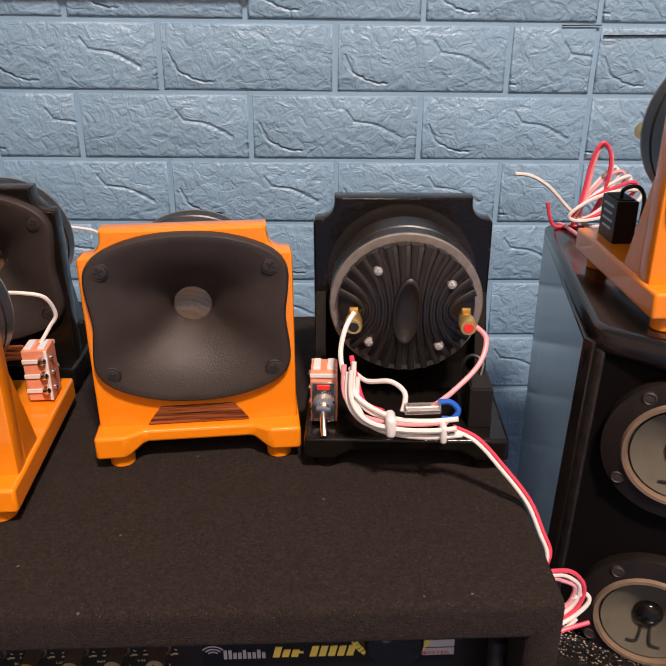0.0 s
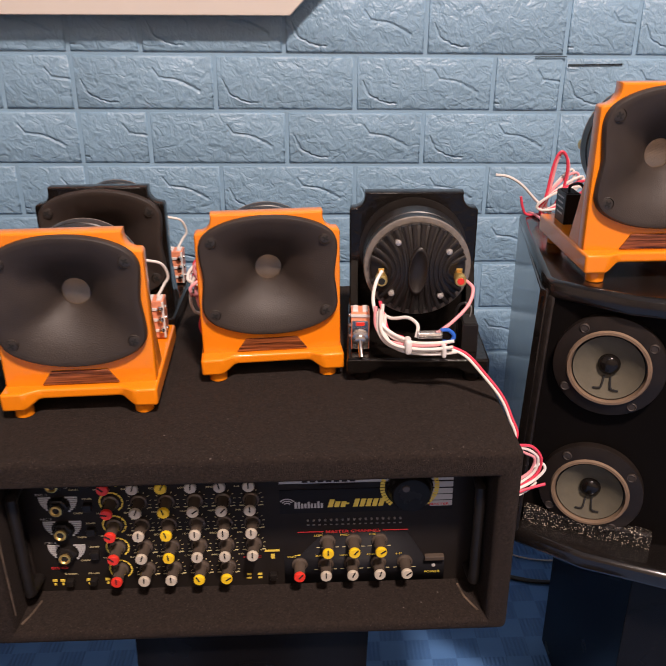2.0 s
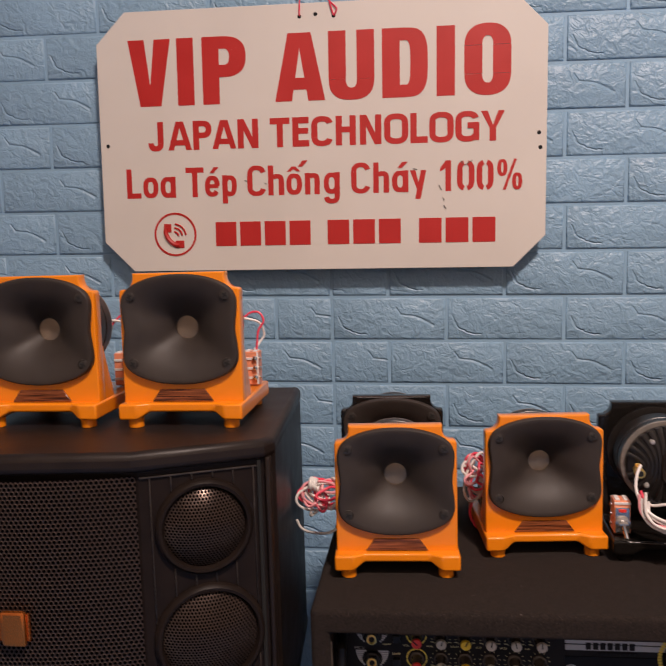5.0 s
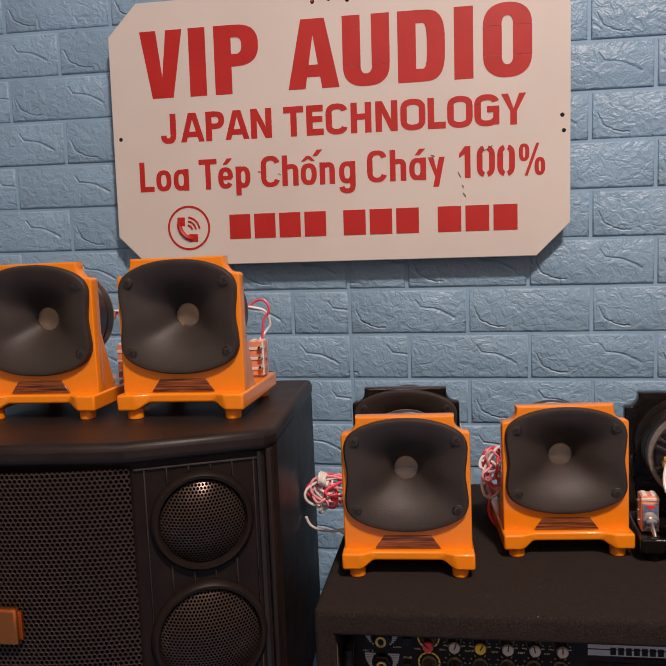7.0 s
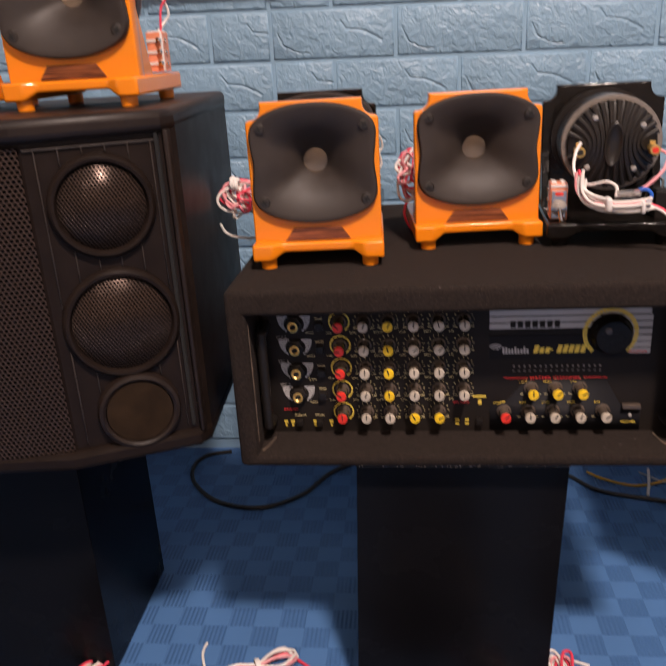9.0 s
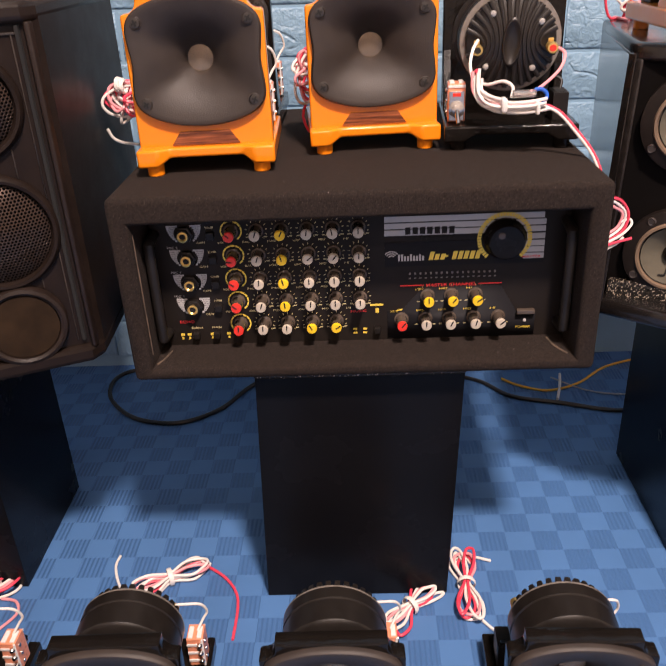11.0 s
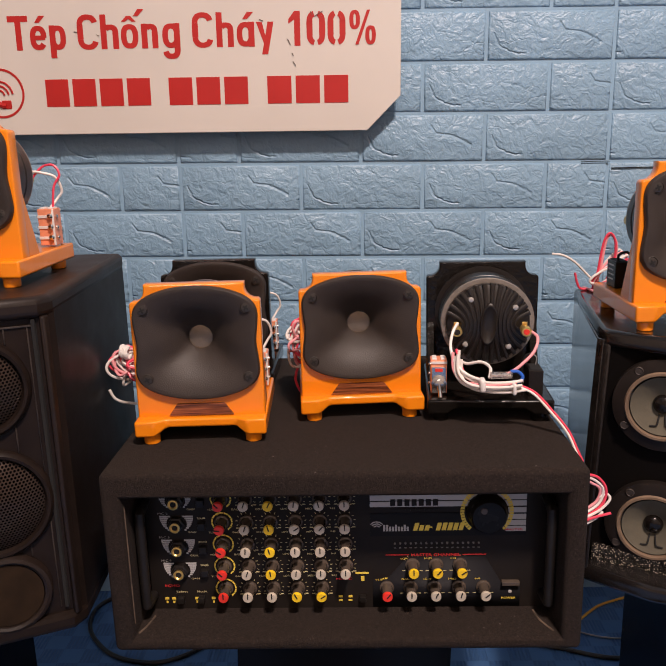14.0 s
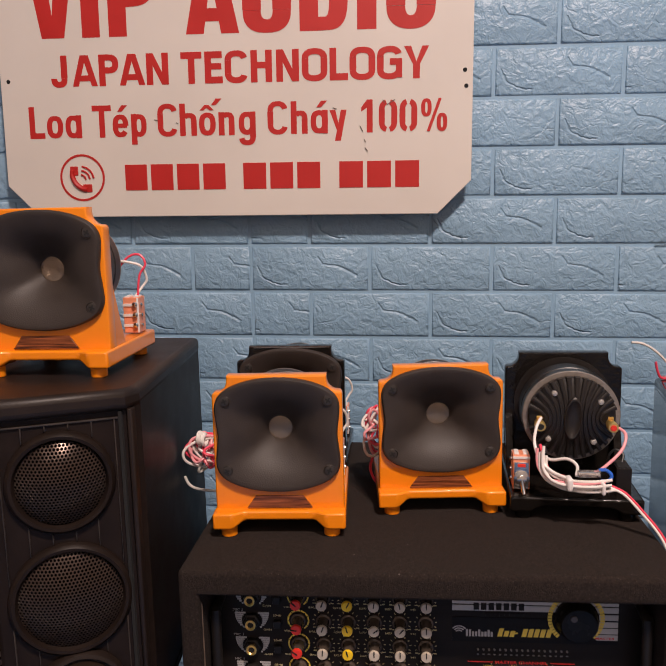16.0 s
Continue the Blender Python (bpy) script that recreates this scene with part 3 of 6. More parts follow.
def reach(outline, cz, a):
    """How far the outline lies from (0, cz) in the direction a."""
    d = Vector((math.cos(a), math.sin(a)))
    best = None
    for (x1, z1), (x2, z2) in zip(outline, outline[1:] + outline[:1]):
        ex, ez = x2 - x1, z2 - z1
        det = -d.x * ez + d.y * ex
        if abs(det) < 1e-12:
            continue
        t = (-x1 * ez + (z1 - cz) * ex) / det
        k = (d.x * (z1 - cz) - d.y * x1) / det
        if t > 0 and -1e-5 <= k <= 1 + 1e-5 and (best is None or t < best):
            best = t
    return best


def plate_mesh():
    """The upright board, with the round opening that the horn passes through."""
    out = ogee_plate()
    cz, hole, deep = 0.1015, 0.0500, 0.016
    lines = [(out, 0.0016), (inset(out, 0.0005), 0.0005), (inset(out, 0.0016), 0.0)]
    stops = {round(-math.pi + 2 * math.pi * i / 60, 4) for i in range(60)}
    for ln, _ in lines:
        stops |= {round(math.atan2(z - cz, x), 4) for x, z in ln}
    stops = sorted(stops)
    bm = bmesh.new()
    rings = []
    for ln, y in lines[::-1]:
        rings.append((ln, y))
    rings += [(ln, deep - y) for ln, y in lines]
    loops = []
    for ln, y in rings:
        loops.append([bm.verts.new((math.cos(a) * reach(ln, cz, a), y, cz + math.sin(a) * reach(ln, cz, a))) for a in stops])
    loops.append([bm.verts.new((math.cos(a) * hole, deep, cz + math.sin(a) * hole)) for a in stops])
    loops.append([bm.verts.new((math.cos(a) * hole, 0, cz + math.sin(a) * hole)) for a in stops])
    n = len(stops)
    for p, q in zip(loops, loops[1:] + loops[:1]):
        for i in range(n):
            j = (i + 1) % n
            bm.faces.new((p[i], p[j], q[j], q[i]))
    for f in bm.faces:
        f.normal_update()
        f.smooth = abs(f.normal.y) > 0.999
    return bm


def base_mesh():
    """The foot board: corners stand forward of the middle and reach lower, joined by short slopes."""
    rows = []
    bm = bmesh.new()
    for x, zb, yf in ((-0.0652, 0.0095, -0.0150), (-0.0455, 0.0095, -0.0150), (-0.0345, 0.0165, -0.0075), (0.0345, 0.0165, -0.0075), (0.0455, 0.0095, -0.0150), (0.0652, 0.0095, -0.0150)):
        rows.append([bm.verts.new(p) for p in ((x, yf, zb), (x, yf, 0.0260), (x, 0.126, 0.0260), (x, 0.126, zb))])
    for p, q in zip(rows, rows[1:]):
        for i in range(4):
            bm.faces.new((p[i], q[i], q[(i + 1) % 4], p[(i + 1) % 4]))
    bm.faces.new(rows[0])
    bm.faces.new(rows[-1][::-1])
    bmesh.ops.recalc_face_normals(bm, faces=bm.faces)
    planes = [f.normal.copy() for f in bm.faces]
    bevel(bm, 0.0024, 3, angle=25)
    for f in bm.faces:
        f.normal_update()
        f.smooth = any(f.normal.dot(p) > 0.99999 for p in planes)
    return bm


HORN_Z = 0.1015


def horn_outline(n=14):
    q = [(0.0, 0.0570), (0.022, 0.0553), (0.041, 0.0500), (0.0545, 0.0420), (0.0604, 0.0315), (0.0602, 0.018), (0.0583, 0.0)]
    ring = q + [(x, -z) for x, z in q[-2::-1]] + [(-x, -z) for x, z in q[1:]] + [(-x, z) for x, z in q[-2:0:-1]]
    return [(p.x, p.z) for p in spline([(x, 0, z) for x, z in ring], 3, closed=True)]


def horn_mesh():
    out = horn_outline()
    n = len(out)
    bm = bmesh.new()
    throat = 0.0122
    sections = [(1.0, 0.0), (1.0, -0.0030), (0.992, -0.0052), (0.972, -0.0066), (0.945, -0.0068)]
    steps = 16
    for k in range(1, steps + 1):
        u = 0.945 * (1 - k / steps)
        sections.append((u, None))
    rings = []
    for u, y in sections:
        ring = []
        for x, z in out:
            big = math.hypot(x, z)
            if y is None:
                t = 1 - u / 0.945
                rad = big * 0.945 * (1 - t) + throat * t
                # exponential flare: flat at the mouth, steep at the throat
                depth = -0.0068 + 0.031 * (0.30 * t + 0.70 * t ** 2.4)
                ring.append(bm.verts.new((x / big * rad, depth, HORN_Z + z / big * rad)))
            else:
                ring.append(bm.verts.new((x * u, y, HORN_Z + z * u)))
        rings.append(ring)
    for a, b in zip(rings, rings[1:]):
        for i in range(n):
            bm.faces.new((a[i], a[(i + 1) % n], b[(i + 1) % n], b[i]))
    # throat neck
    back = [bm.verts.new((v.co.x, v.co.y + 0.004, v.co.z)) for v in rings[-1]]
    for i in range(n):
        bm.faces.new((rings[-1][i], rings[-1][(i + 1) % n], back[(i + 1) % n], back[i]))
    return bm


def throat_disc():
    bm = bmesh.new()
    uv = bm.loops.layers.uv.new("UVMap")
    rim = [bm.verts.new((0.0126 * math.cos(2 * math.pi * i / 32), 0.0262, HORN_Z + 0.0126 * math.sin(2 * math.pi * i / 32))) for i in range(32)]
    mid = bm.verts.new((0, 0.0242, HORN_Z))
    for i in range(32):
        f = bm.faces.new((rim[i], rim[(i + 1) % 32], mid))
        for lo in f.loops:
            lo[uv].uv = (lo.vert.co.x, lo.vert.co.z)
    return bm


def phillips(r, h):
    """A pan-head screw facing -y, with a cross cut into it."""
    bm = lathe([(r, 0.0), (r, -h * 0.55), (r * 0.8, -h * 0.9), (r * 0.2, -h)], seg=20)
    return bm


def cross(r, h):
    bm = box(0, -h, 0, r * 1.25, h * 0.25, r * 0.34)
    return box(0, -h - 0.00005, 0, r * 0.34, h * 0.25, r * 1.25, bm=bm)


def cover_y(r):
    return 0.0893 - 0.0072 * (r / 0.044) ** 2.2


def driver_fin(i):
    """One flat-topped rib: it runs from rim to rim of the rear cover, bowed round the terminal."""
    a = radians(84.5 - 11.4 * i)
    ex, ez = 0.0452 * math.cos(a), 0.0452 * math.sin(a)
    d = 0.0028 + 0.0041 * i
    bm = bmesh.new()
    rows = []
    steps = 14
    for k in range(steps + 1):
        t = -1 + 2 * k / steps
        z = ez * t
        x = d + (ex - d) * t * t
        tx, tz = 2 * (ex - d) * t / ez, 1.0
        n = Vector((tz, -tx)).normalized()
        w = 0.0012 + (0.0019 if t > 0 else 0.0014) * abs(t) ** 1.3
        y = cover_y(math.hypot(x, z))
        rise = 0.0030 * abs(t) ** 3       # the ribs stand out like teeth at the rim
        rows.append([bm.verts.new((x + n.x * o * w, y + h, z + n.y * o * w)) for o, h in ((-1, -0.0030), (-0.8, 0.0014 + rise), (-0.5, 0.0019 + rise), (0.5, 0.0019 + rise), (0.8, 0.0014 + rise), (1, -0.0030))])
    for p, q in zip(rows, rows[1:]):
        for j in range(5):
            bm.faces.new((p[j], p[j + 1], q[j + 1], q[j]))
    bm.faces.new(rows[0])
    bm.faces.new(rows[-1])
    return bm


def horn_unit(name, label, coat, m, inlay=True, group="", lead=WHITE_WIRE):
    u = thing(name, label, "horn speaker", m, group)
    part("base", base_mesh(), coat, u)
    part("plate", plate_mesh(), coat, u)
    foot = part("foot", lathe([(0.0082, 0.0105), (0.0080, 0.0008), (0.0072, 0.0)], seg=24, axis="z"), coat, u, m=pose(-0.051, -0.002, 0))
    for x, y in ((0.051, -0.002), (-0.051, 0.113), (0.051, 0.113)):
        share("foot", foot, u, pose(x, y, 0))
    for s in (-1, 1):
        part("gusset", prism([(0.0155, 0.0255), (0.041, 0.0255), (0.0155, 0.088)], s * 0.0630 - (0.009 if s > 0 else 0), s * 0.0630 + (0 if s > 0 else 0.009), "x", 0.001), coat, u)
    if inlay:
        part("inlay", prism([(-0.0325, 0.0268), (0.0325, 0.0268), (0.0235, 0.0395), (-0.0235, 0.0395)], -0.0016, 0.002, "y", 0.0003, 1), WOOD, u, "dark red rosewood inlay")
    horn = part("horn", horn_mesh(), HORN, u, "matt black moulded horn")
    part("throat_gauze", throat_disc(), THROAT, horn, "bronze wire gauze")
    first = None
    for x in (-0.050, 0.050):
        for z in (0.035, -0.035):
            mm = pose(x, -0.0060, HORN_Z + z, 0, random.uniform(0, 80), 0)
            if first is None:
                first = part("screw", phillips(0.0046, 0.0009), DARK_SCREW, horn, m=mm)
                slot = part("screw_slot", cross(0.0046, 0.0010), DARK, horn, m=mm)
                seat = part("screw_seat", lathe([(0.0060, 0.004), (0.0058, -0.0003), (0.0053, -0.0006), (0.0048, 0.0006)], seg=24, caps=False), HORN, horn, m=mm)
            else:
                share("screw", first, horn, mm)
                share("screw_slot", slot, horn, mm)
                share("screw_seat", seat, horn, mm)
    # compression driver
    c = (0, 0, HORN_Z)
    drv = part("driver", lathe([(0.0535, 0.0156), (0.0535, 0.0190), (0.034, 0.0200), (0.034, 0.030), (0.0475, 0.033), (0.0500, 0.0360), (0.0500, 0.0580), (0.0485, 0.0590), (0.0485, 0.0610), (0.0500, 0.0620), (0.0500, 0.0745), (0.0470, 0.0750)], c, 56, caps=False), DRIVER, u, "black cast compression driver")
    part("steel_ring", lathe([(0.0440, 0.0735), (0.0500, 0.0740), (0.0501, 0.0758), (0.0493, 0.0768), (0.0440, 0.0768)], c, 56), STEEL_RING, drv, "brushed grey steel ring")
    part("cover", lathe([(0.0445, 0.0765), (0.0445, 0.0800), (0.0432, 0.0822), (0.036, 0.0850), (0.022, 0.0883), (0.006, 0.0893)], c, 56), DRIVER, drv)
    for i in range(7):
        fin = part("fin", driver_fin(i), DRIVER, drv, m=pose(0, 0, HORN_Z))
        share("fin", fin, drv, pose(0, 0, HORN_Z) @ Matrix.Diagonal((-1, 1, 1, 1)))
    part("boss", lathe([(1.0, 0.0850), (1.0, 0.0915), (0.93, 0.0927), (0.84, 0.0927), (0.80, 0.0919), (0.15, 0.0922)], (0, 0, 0), 48), DRIVER, drv,
         m=Matrix.Translation(c) @ Matrix.Rotation(radians(-4), 4, "Y") @ Matrix.Diagonal((0.0092, 1, 0.0240, 1)))
    sc = None
    for a in (56, 146, 230, 316):
        mm = pose(0.0335 * math.cos(radians(a)), 0.0855, HORN_Z + 0.0335 * math.sin(radians(a)), 180, 0, 0)
        if sc is None:
            sc = part("cover_screw", merge(phillips(0.0033, 0.0040), cross(0.0033, 0.0040)), SILVER, drv, m=mm)
        else:
            share("cover_screw", sc, drv, mm)
    for s, tx, mm in ((1, 0.0340, DARK), (-1, -0.0375, RED_PLASTIC)):
        tc_ = (tx, 0, HORN_Z - 0.005)
        post = part("terminal", lathe([(0.0042, 0.080), (0.0042, 0.0900), (0.0034, 0.0905), (0.0034, 0.0930), (0.0054, 0.0935), (0.0056, 0.1030), (0.0048, 0.1042), (0.0034, 0.1042)], tc_, 24), BRASS, drv, "brass binding post")
        part("terminal_insert", lathe([(0.0034, 0.1037), (0.0031, 0.1050)], tc_, 20), mm, post)
        part("terminal_tab", box(tx, 0.0895, HORN_Z + 0.0005, 0.0056, 0.002, 0.0050, 0.0005), BRASS, post)
    # capacitor box on one side of the base
    cap = part("capacitor", box(-0.0480, 0.096, 0.0402, 0.0150, 0.0280, 0.0285, 0.0008), BLACK_PLASTIC, u, "black box capacitor with a pale print")
    part("capacitor_rim", box(-0.0480, 0.096, 0.0546, 0.0115, 0.0235, 0.0010), DARK, cap)
    pr = None
    for k in range(4):
        pr = box(-0.0556, 0.096, 0.050 - 0.005 * k, 0.0004, 0.018 - 0.003 * (k % 2), 0.0016, bm=pr)
    part("capacitor_print", pr, SILVER_PRINT, cap)
    part("capacitor_lead", tube([(-0.0500, 0.090, 0.0540), (-0.0520, 0.084, 0.0620), (-0.0450, 0.080, 0.0650), (-0.0390, 0.080, 0.0580), (-0.0380, 0.082, 0.0400), (-0.0390, 0.086, 0.0270)], 0.0014, 7, 4), BLACK_WIRE, cap)
    # change-over switch on the other side, tall enough to stand above the base
    sx, sy, sz = 0.0530, 0.098, 0.0465
    sw = part("switch", box(sx, sy, sz, 0.0170, 0.0200, 0.0380, 0.0010), SWITCH_BODY, u, "orange toggle switch with silver lugs")
    part("switch_frame", box(sx, sy + 0.0105, sz - 0.003, 0.0150, 0.0024, 0.0300, 0.0006), CHROME, sw)
    part("switch_label", box(sx, sy + 0.0120, sz + 0.0085, 0.0080, 0.0010, 0.0035, 0.0003), RED_PLASTIC, sw)
    for k in (-1, 1):
        part("switch_top", box(sx + 0.0045 * k, sy - 0.001, sz + 0.0192, 0.0050, 0.0150, 0.0024, 0.0008), WHITE_PLASTIC, sw)
    part("switch_band", box(sx, sy + 0.0102, sz + 0.0165, 0.0172, 0.0012, 0.0028, 0.0004), WHITE_PLASTIC, sw)
    for k in range(3):
        lz = sz - 0.011 + 0.0110 * k
        part("lug_strip", box(sx - 0.0010, sy - 0.0105, lz, 0.0150, 0.0012, 0.0030, 0.0003), WHITE_PLASTIC, sw)
        part("lug", lathe([(0.0030, sy - 0.0100), (0.0030, sy - 0.0124), (0.0019, sy - 0.0142), (0.0006, sy - 0.0146)], (sx + 0.0050, 0, lz + 0.0006), 12), CHROME, sw)
        part("lug_solder", lathe([(0.0022, sx + 0.0082), (0.0020, sx + 0.0100), (0.0006, sx + 0.0108)], (0, sy - 0.004, lz), 10, "x"), CHROME, sw)
    part("switch_edge", box(sx + 0.0076, sy - 0.0104, sz, 0.0022, 0.0016, 0.0370, 0.0005), WHITE_PLASTIC, sw)
    part("toggle_nut", lathe([(0.0080, sy + 0.0115), (0.0080, sy + 0.0150), (0.0052, sy + 0.0155), (0.0052, sy + 0.0200), (0.0036, sy + 0.0205)], (sx, 0, sz - 0.006), 20), CHROME, sw)
    part("toggle_lever", tube([(sx, sy + 0.019, sz - 0.006), (sx - 0.0005, sy + 0.025, sz - 0.0110), (sx - 0.0012, sy + 0.031, sz - 0.0170)], 0.0023, 10, 3), CHROME, sw)
    if lead:
        part("wire", tube([(0.0375, 0.0985, HORN_Z + 0.002), (0.0470, 0.1000, HORN_Z + 0.001), (0.0610, 0.1040, HORN_Z - 0.004), (0.0655, 0.1080, HORN_Z - 0.018), (0.0610, 0.1060, HORN_Z - 0.026), (0.0550, 0.0990, 0.0660)], 0.0014, 8, 5), lead, u)
    return u


UNIT_LABEL = "orange lacquered horn tweeter stand"
front_unit = horn_unit("horn_speaker", UNIT_LABEL + ", on the amplifier", ORANGE, pose(-0.2165, 0.3680, AMP_TOP, 0, 0, 2.5), group="orange horn speakers")
middle = copy_thing(front_unit, pose(-0.0555, 0.4295, AMP_TOP, 0, 0, 4.5) @ Matrix.Diagonal((1.012, 1, 0.980, 1)))
tall_a = copy_thing(front_unit, pose(-0.4345, 0.3520, TALL_TOP, 0, 0, 0))
tall_b = copy_thing(front_unit, pose(-0.5890, 0.3530, TALL_TOP, 0, 0, 0))
side_a = copy_thing(front_unit, pose(0.2865, 0.4150, SIDE_TOP, 0, 0, 0) @ Matrix.Diagonal((1.02, 1, 1.05, 1)))
for u_ in (tall_a, tall_b):
    part("wire", tube([(0.0360, 0.0990, HORN_Z - 0.008), (0.0480, 0.1040, HORN_Z + 0.006), (0.0600, 0.1050, HORN_Z + 0.008), (0.0660, 0.1040, HORN_Z - 0.002), (0.0600, 0.1010, HORN_Z - 0.014), (0.0580, 0.0980, 0.0665)], 0.0013, 8, 5), RED_WIRE, u_, "red wire")
tagged(tall_a, UNIT_LABEL + ", on the large black speaker")
tagged(tall_b, UNIT_LABEL + ", on the large black speaker")
tagged(side_a, UNIT_LABEL + ", on the worn glossy speaker")
BLACK_LABEL = "black lacquered horn tweeter stand"
rear = horn_unit("horn_speaker", BLACK_LABEL + ", behind an orange one", BLACK_LACQUER, pose(-0.2255, 0.5260, AMP_TOP, 0, 0, 0), group="black horn speakers")
turned = horn_unit("horn_speaker", BLACK_LABEL, BLACK_LACQUER, pose(0.0860, 0.5290, AMP_TOP, 0, 0, 176.5) @ Matrix.Diagonal((1, 1, 0.958, 1)), group="black horn speakers", lead=None)
tagged(turned, "black lacquered horn speaker turned round, ribbed driver and wiring showing")
for x in (-0.503, -0.305, -0.108, 0.106):
    o = copy_thing(rear, pose(x, 0.097, FLOOR, 0, 0, random.uniform(-3, 3)))
    tagged(o, BLACK_LABEL + ", standing on the blue floor mat")


# ---------------------------------------------------------------- mixer amplifier
def amplifier():
    x0, x1, y0, y1, z0, z1 = -0.2990, 0.1480, 0.285, 0.668, 0.3385, AMP_TOP
    u = thing("mixer_amplifier", "black carpet-covered mixer amplifier with rows of coloured knobs", "amplifier", pose((x0 + x1) / 2, y0, 0.335))
    back = Matrix.Translation((-(x0 + x1) / 2, -y0, -0.335))
    # case: top, bottom and sides as one hollow shell, thick rounded lips
    bm = bmesh.new()
    outer = [(x0, z0), (x1, z0), (x1, z1), (x0, z1)]
    inner = [(x0 + 0.019, z0 + 0.0125), (x1 - 0.019, z0 + 0.0125), (x1 - 0.019, z1 - 0.0255), (x0 + 0.019, z1 - 0.0255)]
    vo0 = [bm.verts.new((x, y0, z)) for x, z in outer]
    vo1 = [bm.verts.new((x, y1, z)) for x, z in outer]
    vi0 = [bm.verts.new((x, y0, z)) for x, z in inner]
    vi1 = [bm.verts.new((x, y0 + 0.060, z)) for x, z in inner]
    for i in range(4):
        j = (i + 1) % 4
        bm.faces.new((vo0[i], vo0[j], vo1[j], vo1[i]))
        bm.faces.new((vo0[i], vo0[j], vi0[j], vi0[i]))
        bm.faces.new((vi0[i], vi0[j], vi1[j], vi1[i]))
    bm.faces.new(vi1)
    bm.faces.new(vo1)
    bmesh.ops.recalc_face_normals(bm, faces=bm.faces)
    front_edges = [e for e in bm.edges if all(v in vo0 for v in e.verts) or all(v in vi0 for v in e.verts)]
    long_edges = [e for e in bm.edges if any(v in vo0 for v in e.verts) and any(v in vo1 for v in e.verts)]
    bevel(bm, 0.0062, 4, front_edges + long_edges)
    part("case", bm, CARPET, u, m=back)
    for x in (x0 + 0.115, x1 - 0.145):
        for y in (y0 + 0.035, y0 + 0.215):
            part("rubber_foot", lathe([(0.012, 0.3395), (0.012, 0.3315), (0.010, 0.3311)], (x, y, 0), 20, "z"), BLACK_PLASTIC, u, m=back)
    for pts in ([(x0 + 0.0188, y0 + 0.010, 0.3640), (x0 + 0.0192, y0 + 0.009, 0.4200), (x0 + 0.0186, y0 + 0.010, 0.4880)], [(x0 + 0.0210, y0 + 0.012, 0.3513), (x0 + 0.0260, y0 + 0.024, 0.3511), (x0 + 0.0300, y0 + 0.040, 0.3511)],
                [(x1 - 0.0240, y0 + 0.012, 0.3513), (x1 - 0.0330, y0 + 0.030, 0.3511), (x1 - 0.0360, y0 + 0.046, 0.3511)]):
        part("worn_edge", tube(pts, 0.0011, 6, 5), BARE_BOARD, u, "bare brown board where the cover has worn away", m=back)
    P = 0.3380
    back = back @ Matrix.Translation((0, 0, -0.0050))
    part("front_panel", box((x0 + x1) / 2 + 0.002, P + 0.004, 0.4300, 0.401, 0.008, 0.152), PANEL, u, m=back)
    # dark blue printed fields
    pf = prism([(-0.048, 0.357), (0.100, 0.357), (0.100, 0.380), (0.083, 0.380), (0.064, 0.4135), (-0.012, 0.4135), (-0.034, 0.388), (-0.048, 0.388)], P - 0.0007, P, "y")
    pf = slab(-0.050, 0.104, 0.4360, 0.4610, P - 0.0003, pf)
    part("panel_field", pf, PANEL_BLUE, u, m=back)
    for x in (x0 + 0.0265, x1 - 0.0255):
        h = part("rack_handle", tube([(x, P, 0.372), (x, P - 0.020, 0.375), (x, P - 0.024, 0.384), (x, P - 0.024, 0.466), (x, P - 0.020, 0.475), (x, P, 0.478)], 0.0050, 12, 5), BLACK_PLASTIC, u, m=back)

    # knobs
    def knob(x, z, mat, turn, dial):
        zz = z + 0.0035
        k = part("knob", lathe([(0.0074, P), (0.0074, P - 0.0020), (0.0058, P - 0.0030), (0.0050, P - 0.0165)], (x, 0, zz), 16), KNOB, u, m=back)
        bm = lathe([(0.0048, P - 0.0160), (0.0052, P - 0.0168), (0.0052, P - 0.0186), (0.0046, P - 0.0196), (0.0010, P - 0.0197)], (x, 0, zz), 16)
        part("knob_cap", bm, mat, k)
        line = box(0, P - 0.0199, 0.0022, 0.0011, 0.0006, 0.0058)
        part("pointer", line, DARK, k, m=pose(x, 0, zz, 0, turn, 0))
        ticks = None
        if dial == "ring":
            for i in range(11):
                a = radians(-135 + 270 * i / 10)
                t = bmesh.new()
                for da, ra in ((-0.205, 0.0093), (0.205, 0.0093), (0.205, 0.0109), (-0.205, 0.0109)):
                    t.verts.new((x + ra * math.sin(a + da), P - 0.0005, zz + ra * math.cos(a + da)))
                t.faces.new(t.verts)
                ticks = merge(ticks, t)
        else:
            for i in range(11):
                a = radians(-140 + 280 * i / 10)
                t = bmesh.new()
                w = 0.035
                for da, ra in ((-w, 0.0090), (w, 0.0090), (w * 0.8, 0.0108), (-w * 0.8, 0.0108)):
                    t.verts.new((x + ra * math.sin(a + da), P - 0.0005, zz + ra * math.cos(a + da)))
                t.faces.new(t.verts)
                ticks = merge(ticks, t)
        if dial != "ring":
            for s_ in (-1, 1):
                ticks = slab(x + s_ * 0.0088 - 0.0016, x + s_ * 0.0088 + 0.0016, zz - 0.0072, zz - 0.0065, P - 0.0005, ticks)
        tagged(part("dial_scale", ticks, PRINT_YELLOW if dial == "ring" else PRINT_CREAM, k), kind="stuff")
    cols = (-0.1975, -0.1730, -0.1490, -0.1240, -0.0995, -0.0750)
    rows = (0.4750, 0.4500, 0.4255, 0.4010, 0.3760)
